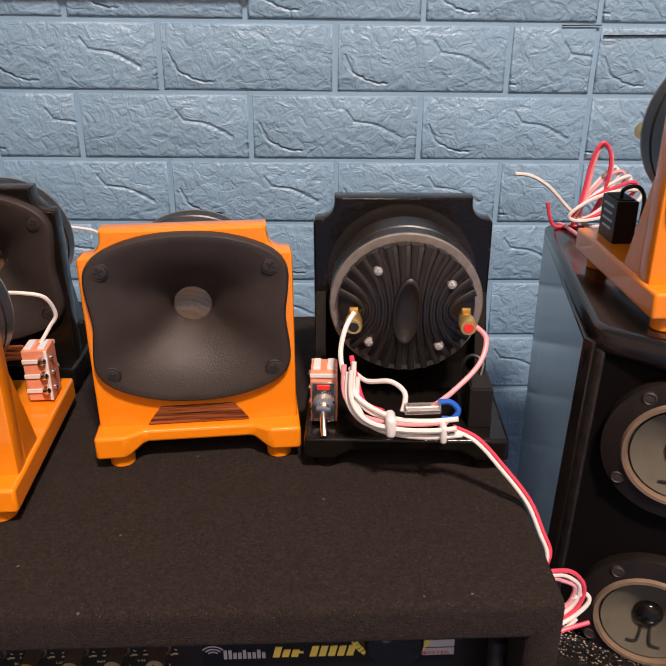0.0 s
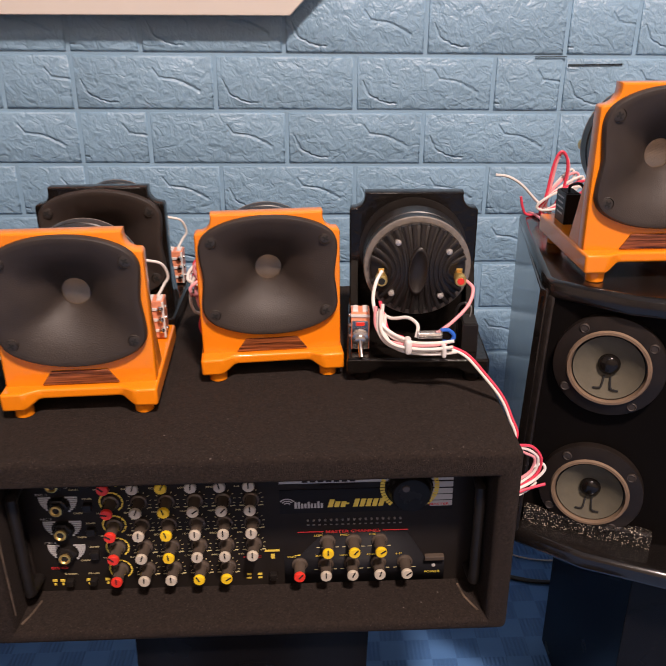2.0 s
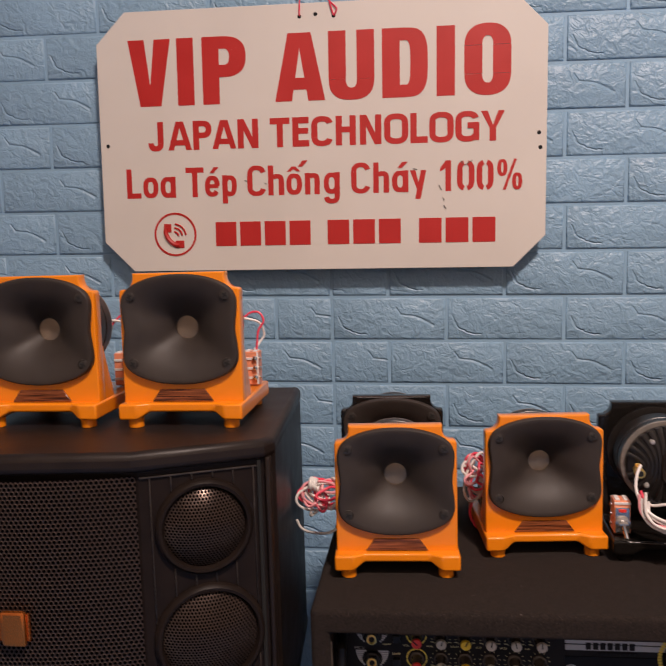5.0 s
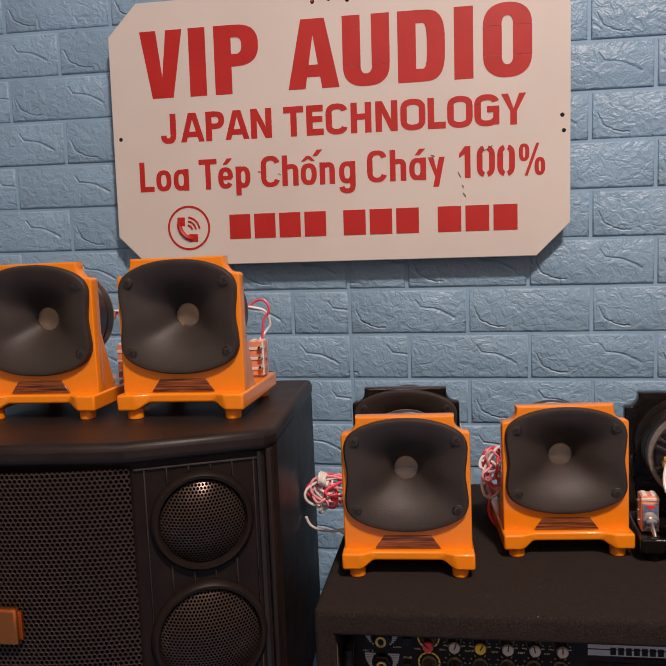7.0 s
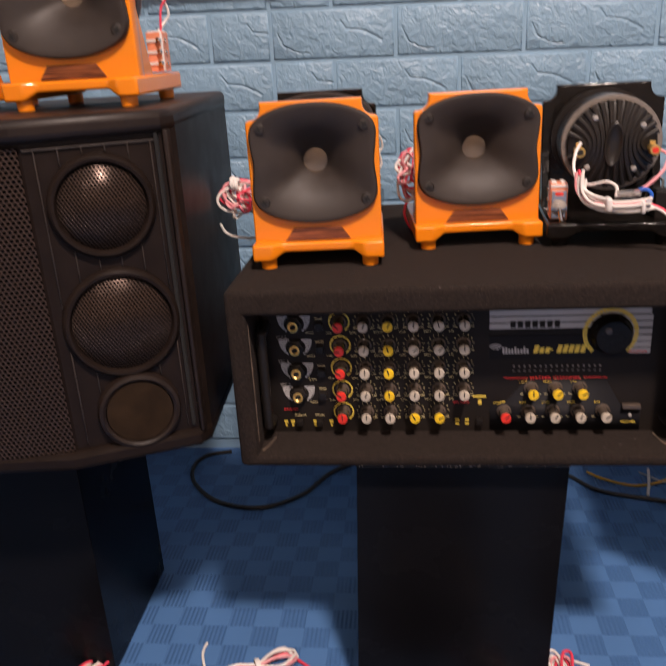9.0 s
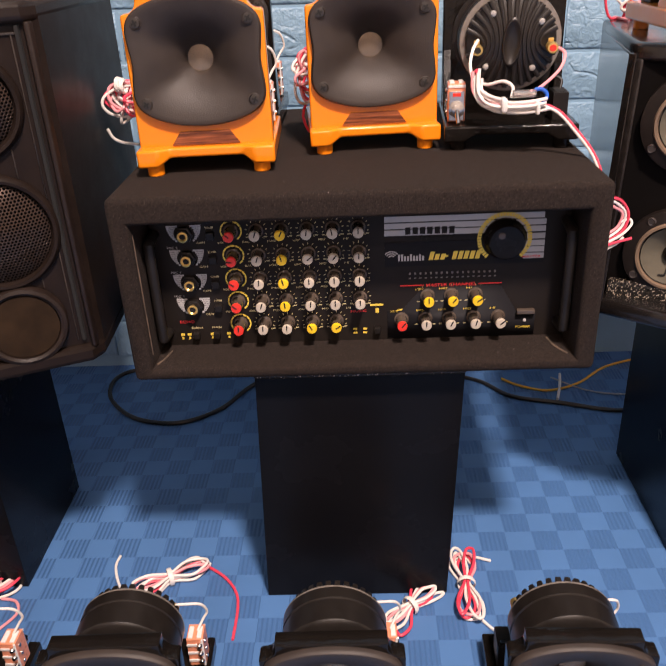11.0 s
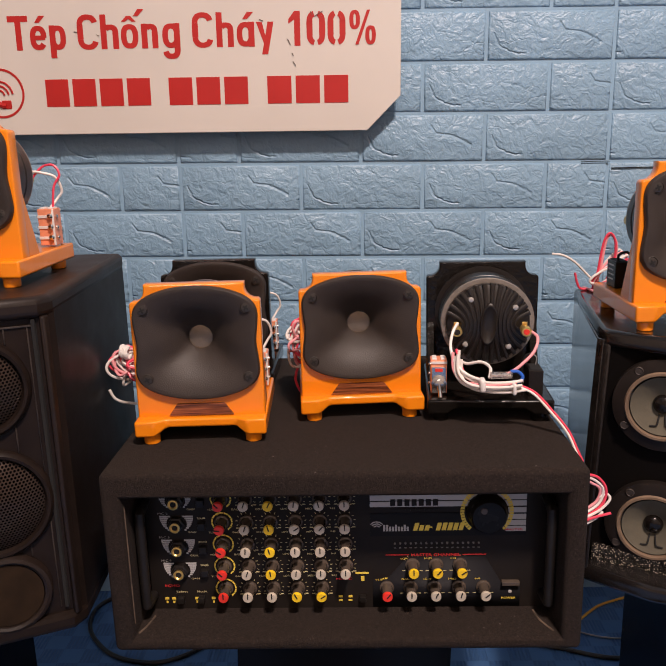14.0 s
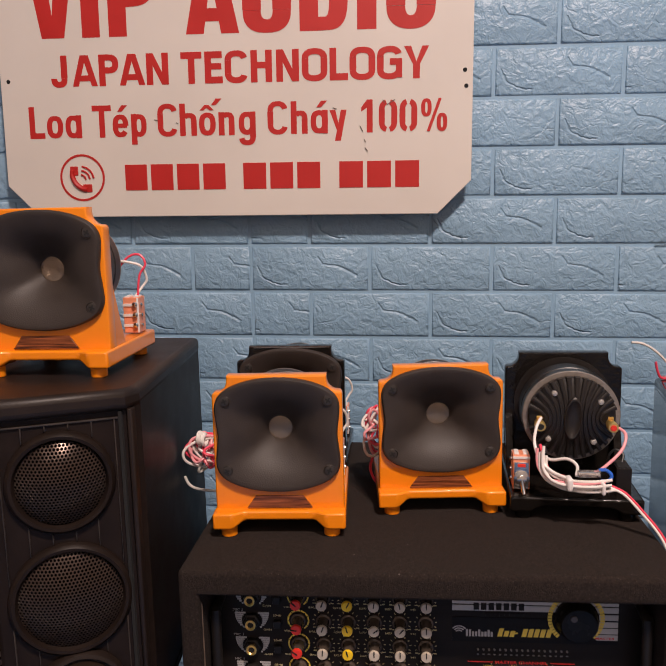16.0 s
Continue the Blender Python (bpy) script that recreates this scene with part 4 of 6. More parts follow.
    for ri, z in enumerate(rows):
        for ci, x in enumerate(cols):
            if ri == 4:
                mats = (RED_PLASTIC, GREY_PLASTIC, GREY_PLASTIC, YELLOW_PLASTIC, YELLOW_PLASTIC, None)
            else:
                mats = (RED_PLASTIC, GREY_PLASTIC, YELLOW_PLASTIC, GREY_PLASTIC, GREY_PLASTIC, GREY_PLASTIC)
            if mats[ci] is None:
                continue
            turn = {0: -55}.get(ci, 0) + random.choice((-28, -12, 0, 0, 8, 40, 55)) * (0.5 if ci in (2, 1) else 1)
            knob(x, z, mats[ci], turn, "ring" if ci == 0 else "ticks")
    for i, x in enumerate((-0.0340, -0.0100, 0.0140, 0.0385, 0.0630)):
        knob(x, 0.3757, RED_PLASTIC if i == 0 else GREY_PLASTIC, (40, 0, 25, 15, 50)[i], "ring" if i == 0 else "ticks")
    for i, x in enumerate((-0.0080, 0.0155, 0.0393)):
        knob(x, 0.4010, YELLOW_PLASTIC, (0, 40, 55)[i], "ticks")
    # microphone sockets with striped half-moons
    for i, z in enumerate((0.4770, 0.4520, 0.4260, 0.4000)):
        x = -0.2430
        j = part("jack_socket", lathe([(0.0090, P), (0.0088, P - 0.0050), (0.0070, P - 0.0058), (0.0066, P - 0.0085)], (x, 0, z), 6), BLACK_PLASTIC, u, m=back)
        part("jack_ring", lathe([(0.0048, P - 0.0080), (0.0052, P - 0.0105), (0.0040, P - 0.0108), (0.0028, P - 0.0095)], (x, 0, z), 20, caps=False), BRASS, j)
        part("jack_hole", lathe([(0.0034, P - 0.0096), (0.0002, P - 0.0094)], (x, 0, z), 16), DARK, j)
        st = None
        for s in (-1, 1):
            for k in range(8):
                dz = 0.0080 - 0.0021 * k
                near = math.sqrt(max(0.0097 ** 2 - dz * dz, 0.0)) + 0.0006
                wide = 0.0168 * math.sqrt(1 - ((dz - 0.0080) / 0.0178) ** 2)
                part("gain_mark", slab(x + s * near, x + s * wide, z + dz - 0.00075, z + dz + 0.00075, P - 0.0005), SILVER_PRINT, j)
        part("pad_button", box(x + 0.0250, P - 0.002, z - 0.002, 0.0075, 0.006, 0.0075, 0.0008), BLACK_PLASTIC, u, m=back)
        lettering("pad_label", "20dB", x + 0.0205, x + 0.0290, z + 0.0048, 0.0019, P - 0.0006, PRINT_CREAM, u, 0.01).matrix_basis = back
        lettering("gain_label", "GAIN", x + 0.0110, x + 0.0190, z - 0.0102, 0.0019, P - 0.0006, PRINT_CREAM, u, 0.01).matrix_basis = back
        if i:
            lettering("mic_label", "MIC %d" % (i + 1), x - 0.0185, x - 0.0085, z + 0.0100, 0.0024, P - 0.0006, PRINT_WHITE, u).matrix_basis = back
    lettering("echo_label", "ECHO", -0.2600, -0.2450, 0.3815, 0.0026, P - 0.0006, PRINT_RED, u, 0.02).matrix_basis = back
    for x in (-0.2590, -0.2520, -0.2280, -0.2110):
        part("switch_print", slab(x - 0.002, x + 0.002, 0.3670, 0.3695, P - 0.0005), PRINT_YELLOW, u, m=back)
        part("switch_print", slab(x - 0.001, x + 0.001, 0.3630, 0.3652, P - 0.0005), PRINT_YELLOW, u, m=back)
    lettering("select_label", "Select", -0.2490, -0.2370, 0.3748, 0.0022, P - 0.0006, PRINT_CREAM, u, 0.01).matrix_basis = back
    lettering("mode_label", "Mode", -0.2275, -0.2175, 0.3748, 0.0022, P - 0.0006, PRINT_CREAM, u, 0.01).matrix_basis = back
    part("switch_print", slab(-0.0655, -0.0520, 0.3945, 0.3963, P - 0.0005), PRINT_YELLOW, u, m=back)
    part("switch_print", slab(-0.0600, -0.0565, 0.3865, 0.3915, P - 0.0005), PRINT_YELLOW, u, m=back)
    for x in (-0.081, -0.071):
        part("switch_print", slab(x - 0.002, x + 0.002, 0.3680, 0.3700, P - 0.0005), PRINT_YELLOW, u, m=back)
        part("switch_print", slab(x - 0.002, x + 0.002, 0.3640, 0.3655, P - 0.0005), PRINT_YELLOW, u, m=back)
    for x in (-0.2440, -0.2230, -0.0585):
        part("push_button", box(x, P - 0.003, 0.3680, 0.0065, 0.006, 0.0065, 0.0008), BLACK_PLASTIC, u, m=back)
    lettering("music_label", "MUSIC", -0.0850, -0.0690, 0.3880, 0.0022, P - 0.0006, PRINT_RED, u, 0.02).matrix_basis = back
    # silver maker's field with the master dial
    for k in range(4):
        zt = 0.4870 - 0.0068 * k
        if k < 3:
            part("silver_stripe", slab(-0.0500, 0.1015 if k == 0 else 0.1035, zt - 0.0056, zt, P - 0.0005), SILVER_PRINT, u, m=back)
    part("silver_stripe", slab(0.0800, 0.1035, 0.4605, 0.4660, P - 0.0005), SILVER_PRINT, u, m=back)
    for zt in (0.4590, 0.4525, 0.4460):
        part("silver_stripe", slab(0.0840, 0.1035, zt - 0.0056, zt, P - 0.0005), SILVER_PRINT, u, m=back)
    lettering("master_label", "MASTER", 0.0830, 0.1010, 0.4412, 0.0024, P - 0.0009, PRINT_RED, u, 0.02).matrix_basis = back
    for k in range(16):
        x0_, w_, za, zb = (-0.0300 + 0.0070 * k, 0.0050, 0.4690, 0.4760) if k < 7 else (-0.0190 + 0.0045 * (k - 7), 0.0030, 0.4625, 0.4660)
        part("maker_mark", slab(x0_, x0_ + w_, za, zb, P - 0.0010), PANEL, u, m=back)
    # wireless mark and model bars
    w = None
    for ra in (0.0030, 0.0052, 0.0074):
        for i in range(8):
            a0, a1 = radians(-50 + 100 * i / 8), radians(-50 + 100 * (i + 1) / 8)
            t = bmesh.new()
            for a, q in ((a0, ra), (a1, ra), (a1, ra + 0.0011), (a0, ra + 0.0011)):
                t.verts.new((-0.0435 + q * math.sin(a), P - 0.0010, 0.4440 + q * math.cos(a)))
            t.faces.new(t.verts)
            w = merge(w, t)
    for k in range(9):
        w = slab(-0.0370 + 0.0029 * k, -0.0350 + 0.0029 * k, 0.4418, 0.4485 if k in (0, 1, 4, 7) else 0.4465, P - 0.0010, w)
    part("wireless_mark", w, SILVER_PRINT, u, m=back)
    for k in range(9):
        xx = -0.0075 + 0.0056 * k
        hh = (0.0082, 0.0058, 0.0058, 0, 0.0082, 0.0082, 0.0082, 0.0080, 0.0082)[k]
        bar = slab(0.0088, 0.0115, 0.4450, 0.4464, P - 0.0010) if k == 3 else prism([(xx, 0.4422), (xx + 0.0042, 0.4422), (xx + 0.0042 + hh * 0.25, 0.4422 + hh), (xx + hh * 0.25, 0.4422 + hh)], P - 0.0013, P - 0.0007, "y")
        part("model_mark", bar, PRINT_YELLOW, u, "yellow slanted model mark", m=back)
    mk = part("master_knob", lathe([(0.0205, P), (0.0205, P - 0.004), (0.0185, P - 0.006), (0.0175, P - 0.013), (0.0160, P - 0.0148), (0.0120, P - 0.0144)], (0.0650, 0, 0.4620), 40), DIAL, u, "large black master dial", m=back)
    part("finger_dip", lathe([(0.0035, P - 0.0144), (0.0030, P - 0.0154), (0.0005, P - 0.0156)], (0.0600, 0, 0.4690), 16), KNOB, mk)
    ring = None
    for i in range(40):
        a0, a1 = radians(-140 + 7 * i + 0.6), radians(-140 + 7 * (i + 1) - 0.6)
        t = bmesh.new()
        for a, q in ((a0, 0.0222), (a1, 0.0222), (a1, 0.0262), (a0, 0.0262)):
            t.verts.new((0.0650 + q * math.sin(a), P - 0.0011, 0.4620 + q * math.cos(a)))
        t.faces.new(t.verts)
        ring = merge(ring, t)
    tagged(part("master_scale", ring, PRINT_YELLOW, mk), kind="stuff")
    # level lights, master channel heading
    led = None
    for k in range(17):
        led = lathe([(0.0011, P), (0.0010, P - 0.0014), (0.0004, P - 0.0017)], (-0.0255 + 0.0052 * k, 0, 0.4280), 8, bm=led)
    tagged(part("level_meter", led, LED_GREY, u, m=back), kind="stuff")
    t = None
    for k in range(17):
        t = slab(-0.0266 + 0.0052 * k, -0.0244 + 0.0052 * k, 0.4228, 0.4238, P - 0.0010, t)
    tagged(part("level_print", t, LED_GREY, u, m=back), kind="stuff")
    part("heading_line", slab(-0.0350, -0.0115, 0.4152, 0.4158, P - 0.0010), PRINT_RED, u, m=back)
    part("heading_line", slab(0.0420, 0.0650, 0.4152, 0.4158, P - 0.0010), PRINT_RED, u, m=back)
    lettering("heading", "MASTER CHANNEL", -0.0095, 0.0400, 0.4140, 0.0030, P - 0.0012, PRINT_RED, u, 0.02).matrix_basis = back
    for s, x, z in (("LOW", -0.0200, 0.4105), ("MID", 0.0035, 0.4105), ("HI", 0.0300, 0.4105), ("BAL", -0.0190, 0.3875), ("LOW", 0.0030, 0.3875), ("MID", 0.0280, 0.3875), ("HI", 0.0545, 0.3875), ("VOL", -0.0455, 0.3870)):
        lettering("knob_label", s, x, x + 0.0026 * len(s), z, 0.0020, P - 0.0012, PRINT_YELLOW, u).matrix_basis = back
    for z in rows[:4]:
        for s, x in (("VOL", cols[0]), ("BAL", cols[1]), ("ECHO", cols[2]), ("LOW", cols[3]), ("MID", cols[4]), ("HI", cols[5])):
            lettering("knob_label", s, x - 0.0142, x - 0.0142 + 0.0022 * len(s), z - 0.0088, 0.0019, P - 0.0008, PRINT_CREAM, u, 0.01).matrix_basis = back
    part("power_switch", box(0.0900, P - 0.002, 0.3840, 0.0180, 0.006, 0.0045, 0.0008), KNOB, u, m=back)
    part("power_lamp", lathe([(0.0020, P), (0.0016, P - 0.0016), (0.0005, P - 0.0020)], (0.0900, 0, 0.3735), 12), SILVER_PRINT, u, m=back)
    lettering("power_label", "POWER", 0.0815, 0.0960, 0.3650, 0.0024, P - 0.0010, PRINT_YELLOW, u, 0.01).matrix_basis = back
    return u


amplifier()


# ---------------------------------------------------------------- big loudspeakers
def facet_frame(origin, along):
    """Axes for a front facet: x along it, y into the cabinet, z up."""
    d = Vector((along[0], along[1], 0)).normalized()
    return Matrix(((d.x, -d.y, 0, origin[0]), (d.y, d.x, 0, origin[1]), (0, 0, 1, origin[2]), (0, 0, 0, 1)))


def uv_plane(bm):
    uv = bm.loops.layers.uv.verify()
    for f in bm.faces:
        for lo in f.loops:
            lo[uv].uv = (lo.vert.co.x, lo.vert.co.z)
    return bm


def round_grille(r, dome=0.006, seg=48):
    bm = bmesh.new()
    rings = []
    for k in range(7):
        q = r * (1 - k / 7)
        rings.append([bm.verts.new((q * math.cos(2 * math.pi * i / seg), -dome * (1 - (q / r) ** 2), q * math.sin(2 * math.pi * i / seg))) for i in range(seg)])
    for a, b in zip(rings, rings[1:]):
        for i in range(seg):
            bm.faces.new((a[i], a[(i + 1) % seg], b[(i + 1) % seg], b[i]))
    bm.faces.new(rings[-1])
    return uv_plane(bm)


def tall_speaker():
    cx, yf, z0, z1 = -0.600, 0.245, 0.362, TALL_TOP
    u = thing("loudspeaker", "large black karaoke loudspeaker with perforated grilles", "loudspeaker", pose(cx, 0.30, 0.352))
    back = Matrix.Translation((-cx, -0.30, -0.352))
    right = [(-0.340, 0.318), (-0.352, 0.575)]
    plan = [(-0.450, 0.255), (-0.340, 0.302), (-0.332, 0.313), (-0.348, 0.577)]
    mirror = [(2 * cx - x, y) for x, y in plan[::-1]]
    body = plan + mirror + [(2 * cx + 0.525, 0.262), (cx, 0.246)]
    body = [(x, y) for x, y in body if abs(x - (2 * cx + 0.525)) > 1e-6]
    part("cabinet", prism(body, z0 + 0.004, z1 - 0.010, "z", 0.003), CABINET, u, m=back)
    lip = [(-0.452, 0.244), (-0.339, 0.295), (-0.3315, 0.311), (-0.3470, 0.579)]
    lip = lip + [(2 * cx - x, y) for x, y in lip[::-1]] + [(cx, 0.232)]
    part("top_panel", prism(lip, z1 - 0.020, z1, "z", 0.007, 4), CABINET_TOP, u, m=back)
    part("bottom_panel", prism(lip, z0 - 0.004, z0 + 0.014, "z", 0.005, 2), CABINET, u, m=back)
    for s in (1, -1):      # rounded bead up the corner, with a slit beside it
        x = cx + s * 0.2630
        bead = prism([(x - s * 0.0045, 0.3010), (x - s * 0.0015, 0.2965), (x + s * 0.0020, 0.2975), (x + s * 0.0030, 0.3040), (x, 0.3100)], z0 + 0.012, z1 - 0.018, "z", 0.0012)
        part("corner_bead", bead, CABINET_TOP, u, m=back)
        part("corner_slit", box(x - s * 0.0085, 0.2990, (z0 + z1) / 2, 0.0030, 0.0060, z1 - z0 - 0.040), DARK, u, m=back)
    # curved middle grille
    bm = bmesh.new()
    uv = bm.loops.layers.uv.new("UVMap")
    n = 16
    for zA, zB in ((z0 + 0.012, z1 - 0.024),):
        prev = None
        run = 0
        for i in range(n + 1):
            t = -1 + 2 * i / n
            x, y = cx + 0.148 * t, 0.2330 + 0.0200 * t * t
            a, b = bm.verts.new((x, y, zA)), bm.verts.new((x, y, zB))
            if prev:
                f = bm.faces.new((prev[0], a, b, prev[1]))
                for lo in f.loops:
                    lo[uv].uv = (lo.vert.co.x, lo.vert.co.z)
            prev = (a, b)
    part("middle_grille", bm, GRILLE, u, "black perforated steel grille", m=back)
    # badge: plain copper blocks
    bd = None
    for k, xx in enumerate((-0.650, -0.622, -0.594, -0.566)):
        bd = box(xx - 0.0, 0.2275, 0.527, 0.024, 0.006, 0.034, 0.003, bm=bd)
    bd = box(cx - 0.008, 0.2305, 0.527, 0.112, 0.003, 0.026, bm=bd)
    part("badge", bd, BADGE, u, "copper-coloured badge", m=back)
    # facets with two round grilles and a port each
    for s in (1, -1):
        org = (cx + s * 0.150, 0.2545, 0)
        fm = facet_frame(org, (0.108, 0.047) if s > 0 else (0.108, -0.047))
        mid = 0.057 if s > 0 else -0.057
        fb = back @ fm
        for k in range(6):      # moulded welts, broken by the rings
            xx = (0.010 + 0.0195 * k) * s
            spans = [(z0 + 0.020, z1 - 0.0265)]
            for zc, r, dx in ((0.6085, 0.0478, 0.002), (0.4985, 0.0540, 0.003), (0.4080, 0.0415, 0.006)):
                reach_ = r * r - (xx - mid - s * dx) ** 2
                if reach_ > 0:
                    half = math.sqrt(reach_)
                    spans = [q for lo, hi in spans for q in ((lo, min(hi, zc - half)), (max(lo, zc + half), hi)) if q[1] - q[0] > 0.004]
            for lo, hi in spans:
                part("moulded_welt", box(xx, -0.0004, (lo + hi) / 2, 0.0013, 0.0026, hi - lo, 0.0005, 1), WELT_PALE, u, m=fb)
        part("moulded_welt", box(mid, -0.0005, z1 - 0.0262, 0.112, 0.0030, 0.0016, 0.0004), WELT_PALE, u, m=fb)
        for zc, r, dx in ((0.6085, 0.0382, 0.002), (0.4985, 0.0450, 0.003)):
            profile = [(r + 0.0088, 0.004), (r + 0.0086, -0.0020), (r + 0.0074, -0.0046), (r + 0.0050, -0.0068), (r + 0.0022, -0.0064), (r + 0.0006, -0.0020), (r - 0.001, 0.000)]
            g = part("grille_ring", lathe(profile, (mid + s * dx, 0, zc), 56, caps=False), CABINET, u, m=fb)
            part("grille_mesh", round_grille(r, 0.0155), GRILLE_FINE, g, "domed black perforated mesh", m=pose(mid + s * dx, -0.0022, zc))
        profile = [(0.0400, 0.003), (0.0398, -0.0045), (0.0380, -0.0080), (0.0350, -0.0092), (0.0325, -0.0075), (0.0312, -0.0030), (0.0306, 0.002)]
        p = part("bass_port", lathe(profile, (mid + s * 0.006, 0, 0.4080), 48, caps=False), CABINET_TOP, u, m=fb)
        # shallow dish closes the port; dark colour stands for the tube's inner shade
        part("port_dish", lathe([(0.0312, -0.0060), (0.0306, -0.0020), (0.0280, -0.0012), (0.0010, -0.0010)], (mid + s * 0.006, 0, 0.4080), 40), PORT, p, "brown dusty port, its depth put in as dark colour")
    return u


tall_speaker()


def side_speaker():
    cx, z0, z1 = 0.465, 0.345, SIDE_TOP
    u = thing("loudspeaker", "worn glossy black loudspeaker with open grey cone drivers", "loudspeaker", pose(cx, 0.40, 0.337))
    back = Matrix.Translation((-cx, -0.40, -0.337))
    # shell: sides, back, bottom; the baffle lies inside the lip
    def plan(grow, front):
        half = [(0.1835 - grow, 0.402 - front), (0.176 - grow, 0.415 - front), (0.231 - grow, 0.645 + grow)]
        return half
    def lean(bm):
        """The front of the shell lies back a little towards the top."""
        for v in bm.verts:
            if v.co.y < 0.5:
                k = (v.co.z - 0.48) / 0.27
                v.co.x += (0.018 if v.co.x < cx else -0.018) * k
                v.co.y += 0.020 * k
        return bm
    side = [(0.1860, 0.4050), (0.1815, 0.4130), (0.2290, 0.6450), (0.701, 0.6450), (0.7485, 0.4130), (0.744, 0.4050), (0.7340, 0.4130), (0.6940, 0.6200), (0.2360, 0.6200), (0.1960, 0.4130)]
    part("cabinet", lean(prism(side, z0 + 0.010, z1 - 0.010, "z", 0.0015)), GLOSS_BLACK, u, m=back)
    front = [(0.1905, 0.4020), (0.2440, 0.3600), (0.3120, 0.3290), (0.3900, 0.3120), (cx, 0.3080)]
    lip = front + [(2 * cx - x, y) for x, y in front[-2::-1]] + [(0.7440, 0.4130), (0.7010, 0.6470), (0.2290, 0.6470), (0.1850, 0.4130)]
    part("top_panel", lean(prism(lip, z1 - 0.018, z1, "z", 0.005, 3)), GLOSS_BLACK, u, "glossy black top with chipped edges", m=back)
    part("bottom_panel", lean(prism(lip, z0, z0 + 0.018, "z", 0.005, 3)), GLOSS_BLACK, u, m=back)
    baffle = [(0.1900, 0.4180), (0.3080, 0.3640), (0.3600, 0.3440), (cx, 0.3380)]
    baffle = baffle + [(2 * cx - x, y) for x, y in baffle[-2::-1]]
    baffle = baffle + [(0.730, 0.435), (0.20, 0.435)]
    part("baffle", prism(baffle, z0 + 0.016, z1 - 0.016, "z", 0.001), MATT_BLACK, u, m=back)
    for s in (1, -1):
        xx = cx - s * 0.2790
        part("side_lip", lean(prism([(xx + s * 0.002, 0.4030), (xx + s * 0.0065, 0.4005), (xx + s * 0.0085, 0.4090), (xx - s * 0.0005, 0.4160)], z0 + 0.014, z1 - 0.014, "z", 0.003)), POST_BLACK, u, m=back)
        # rough strip below the drivers, its sparkle painted as pale specks
        fm = facet_frame((cx - s * 0.2740, 0.4175, 0), (0.118, -0.054) if s > 0 else (0.118, 0.054))
        sg = 1 if s > 0 else -1
        part("bottom_strip", box(sg * 0.066, -0.006, z0 + 0.0215, 0.122, 0.012, 0.028, 0.0030), GLINT_BLACK, u, "rough black strip with painted sparkle", m=back @ fm)
        for zc in (0.5470, 0.4140):
            x = sg * 0.0650
            c = (x, 0, zc)
            f = part("driver_frame", lathe([(0.0486, 0.0), (0.0486, -0.0080), (0.0482, -0.0088), (0.0472, -0.0090), (0.0376, -0.0120), (0.0350, -0.0120)], c, 56, caps=False), FRAME_BLACK, u, m=back @ fm)
            part("surround", lathe([(0.0368, -0.0115), (0.0352, -0.0142), (0.0330, -0.0142), (0.0318, -0.0095)], c, 56, caps=False), SURROUND, f, "tan foam surround")
            part("gap_ring", lathe([(0.0320, -0.0088), (0.0300, -0.0098)], c, 56, caps=False), DARK, f)
            part("cone", lathe([(0.0305, -0.0112), (0.0264, -0.0085), (0.0176, -0.0045), (0.0097, -0.0015)], c, 56, caps=False), CONE, f, "dusty grey paper cone")
            part("dust_cap", lathe([(0.0100, -0.0015), (0.0095, -0.0042), (0.0076, -0.0064), (0.0046, -0.0077), (0.0009, -0.0081)], c, 32), BLACK_LACQUER, f, "glossy black dust cap")
            for q in (-1, 1):
                part("lead_wire", tube([(x + q * 0.0028, -0.0030, zc - 0.0115), (x + q * 0.0036, -0.0070, zc - 0.0180), (x + q * 0.0050, -0.0085, zc - 0.0215), (x + q * 0.0110, -0.0085, zc - 0.0225)], 0.0009, 6, 4), DARK, f)
            for a in (35, 125, 215, 305):
                part("frame_screw", lathe([(0.0046, -0.0060), (0.0044, -0.0112), (0.0036, -0.0118), (0.0030, -0.0112), (0.0008, -0.0112)], (x + 0.0425 * math.cos(radians(a)), 0, zc + 0.0425 * math.sin(radians(a))), 14), RUSTY, f)
    w = part("woofer_frame", lathe([(0.1080, 0.0), (0.1080, -0.0050), (0.1040, -0.0080), (0.0900, -0.0085), (0.0860, -0.0040)], (cx, 0.337, 0.478), 56, caps=False), BLACK_PLASTIC, u, m=back)
    part("woofer_cone", lathe([(0.0870, -0.0040), (0.0830, -0.0090), (0.0780, -0.0040), (0.0500, -0.0010), (0.0010, -0.0030)], (cx, 0.337, 0.478), 56), CONE, w)
    return u


GLINT_BLACK = material("black_paint_with_glint_specks", (0.010, 0.008, 0.0065), 0.22, vary=0.6, scale=200, bump=1.0, bump_scale=380, bump_dist=0.003)
# glints of the sparkle, put into the colour as pale specks
add_specks(GLINT_BLACK, 620, 0.38, 0.34, (0.50, 0.42, 0.34))
RUSTY = material("dull_screw", (0.035, 0.027, 0.023), 0.6, metal=0.2, vary=0.3, scale=300)
side_speaker()


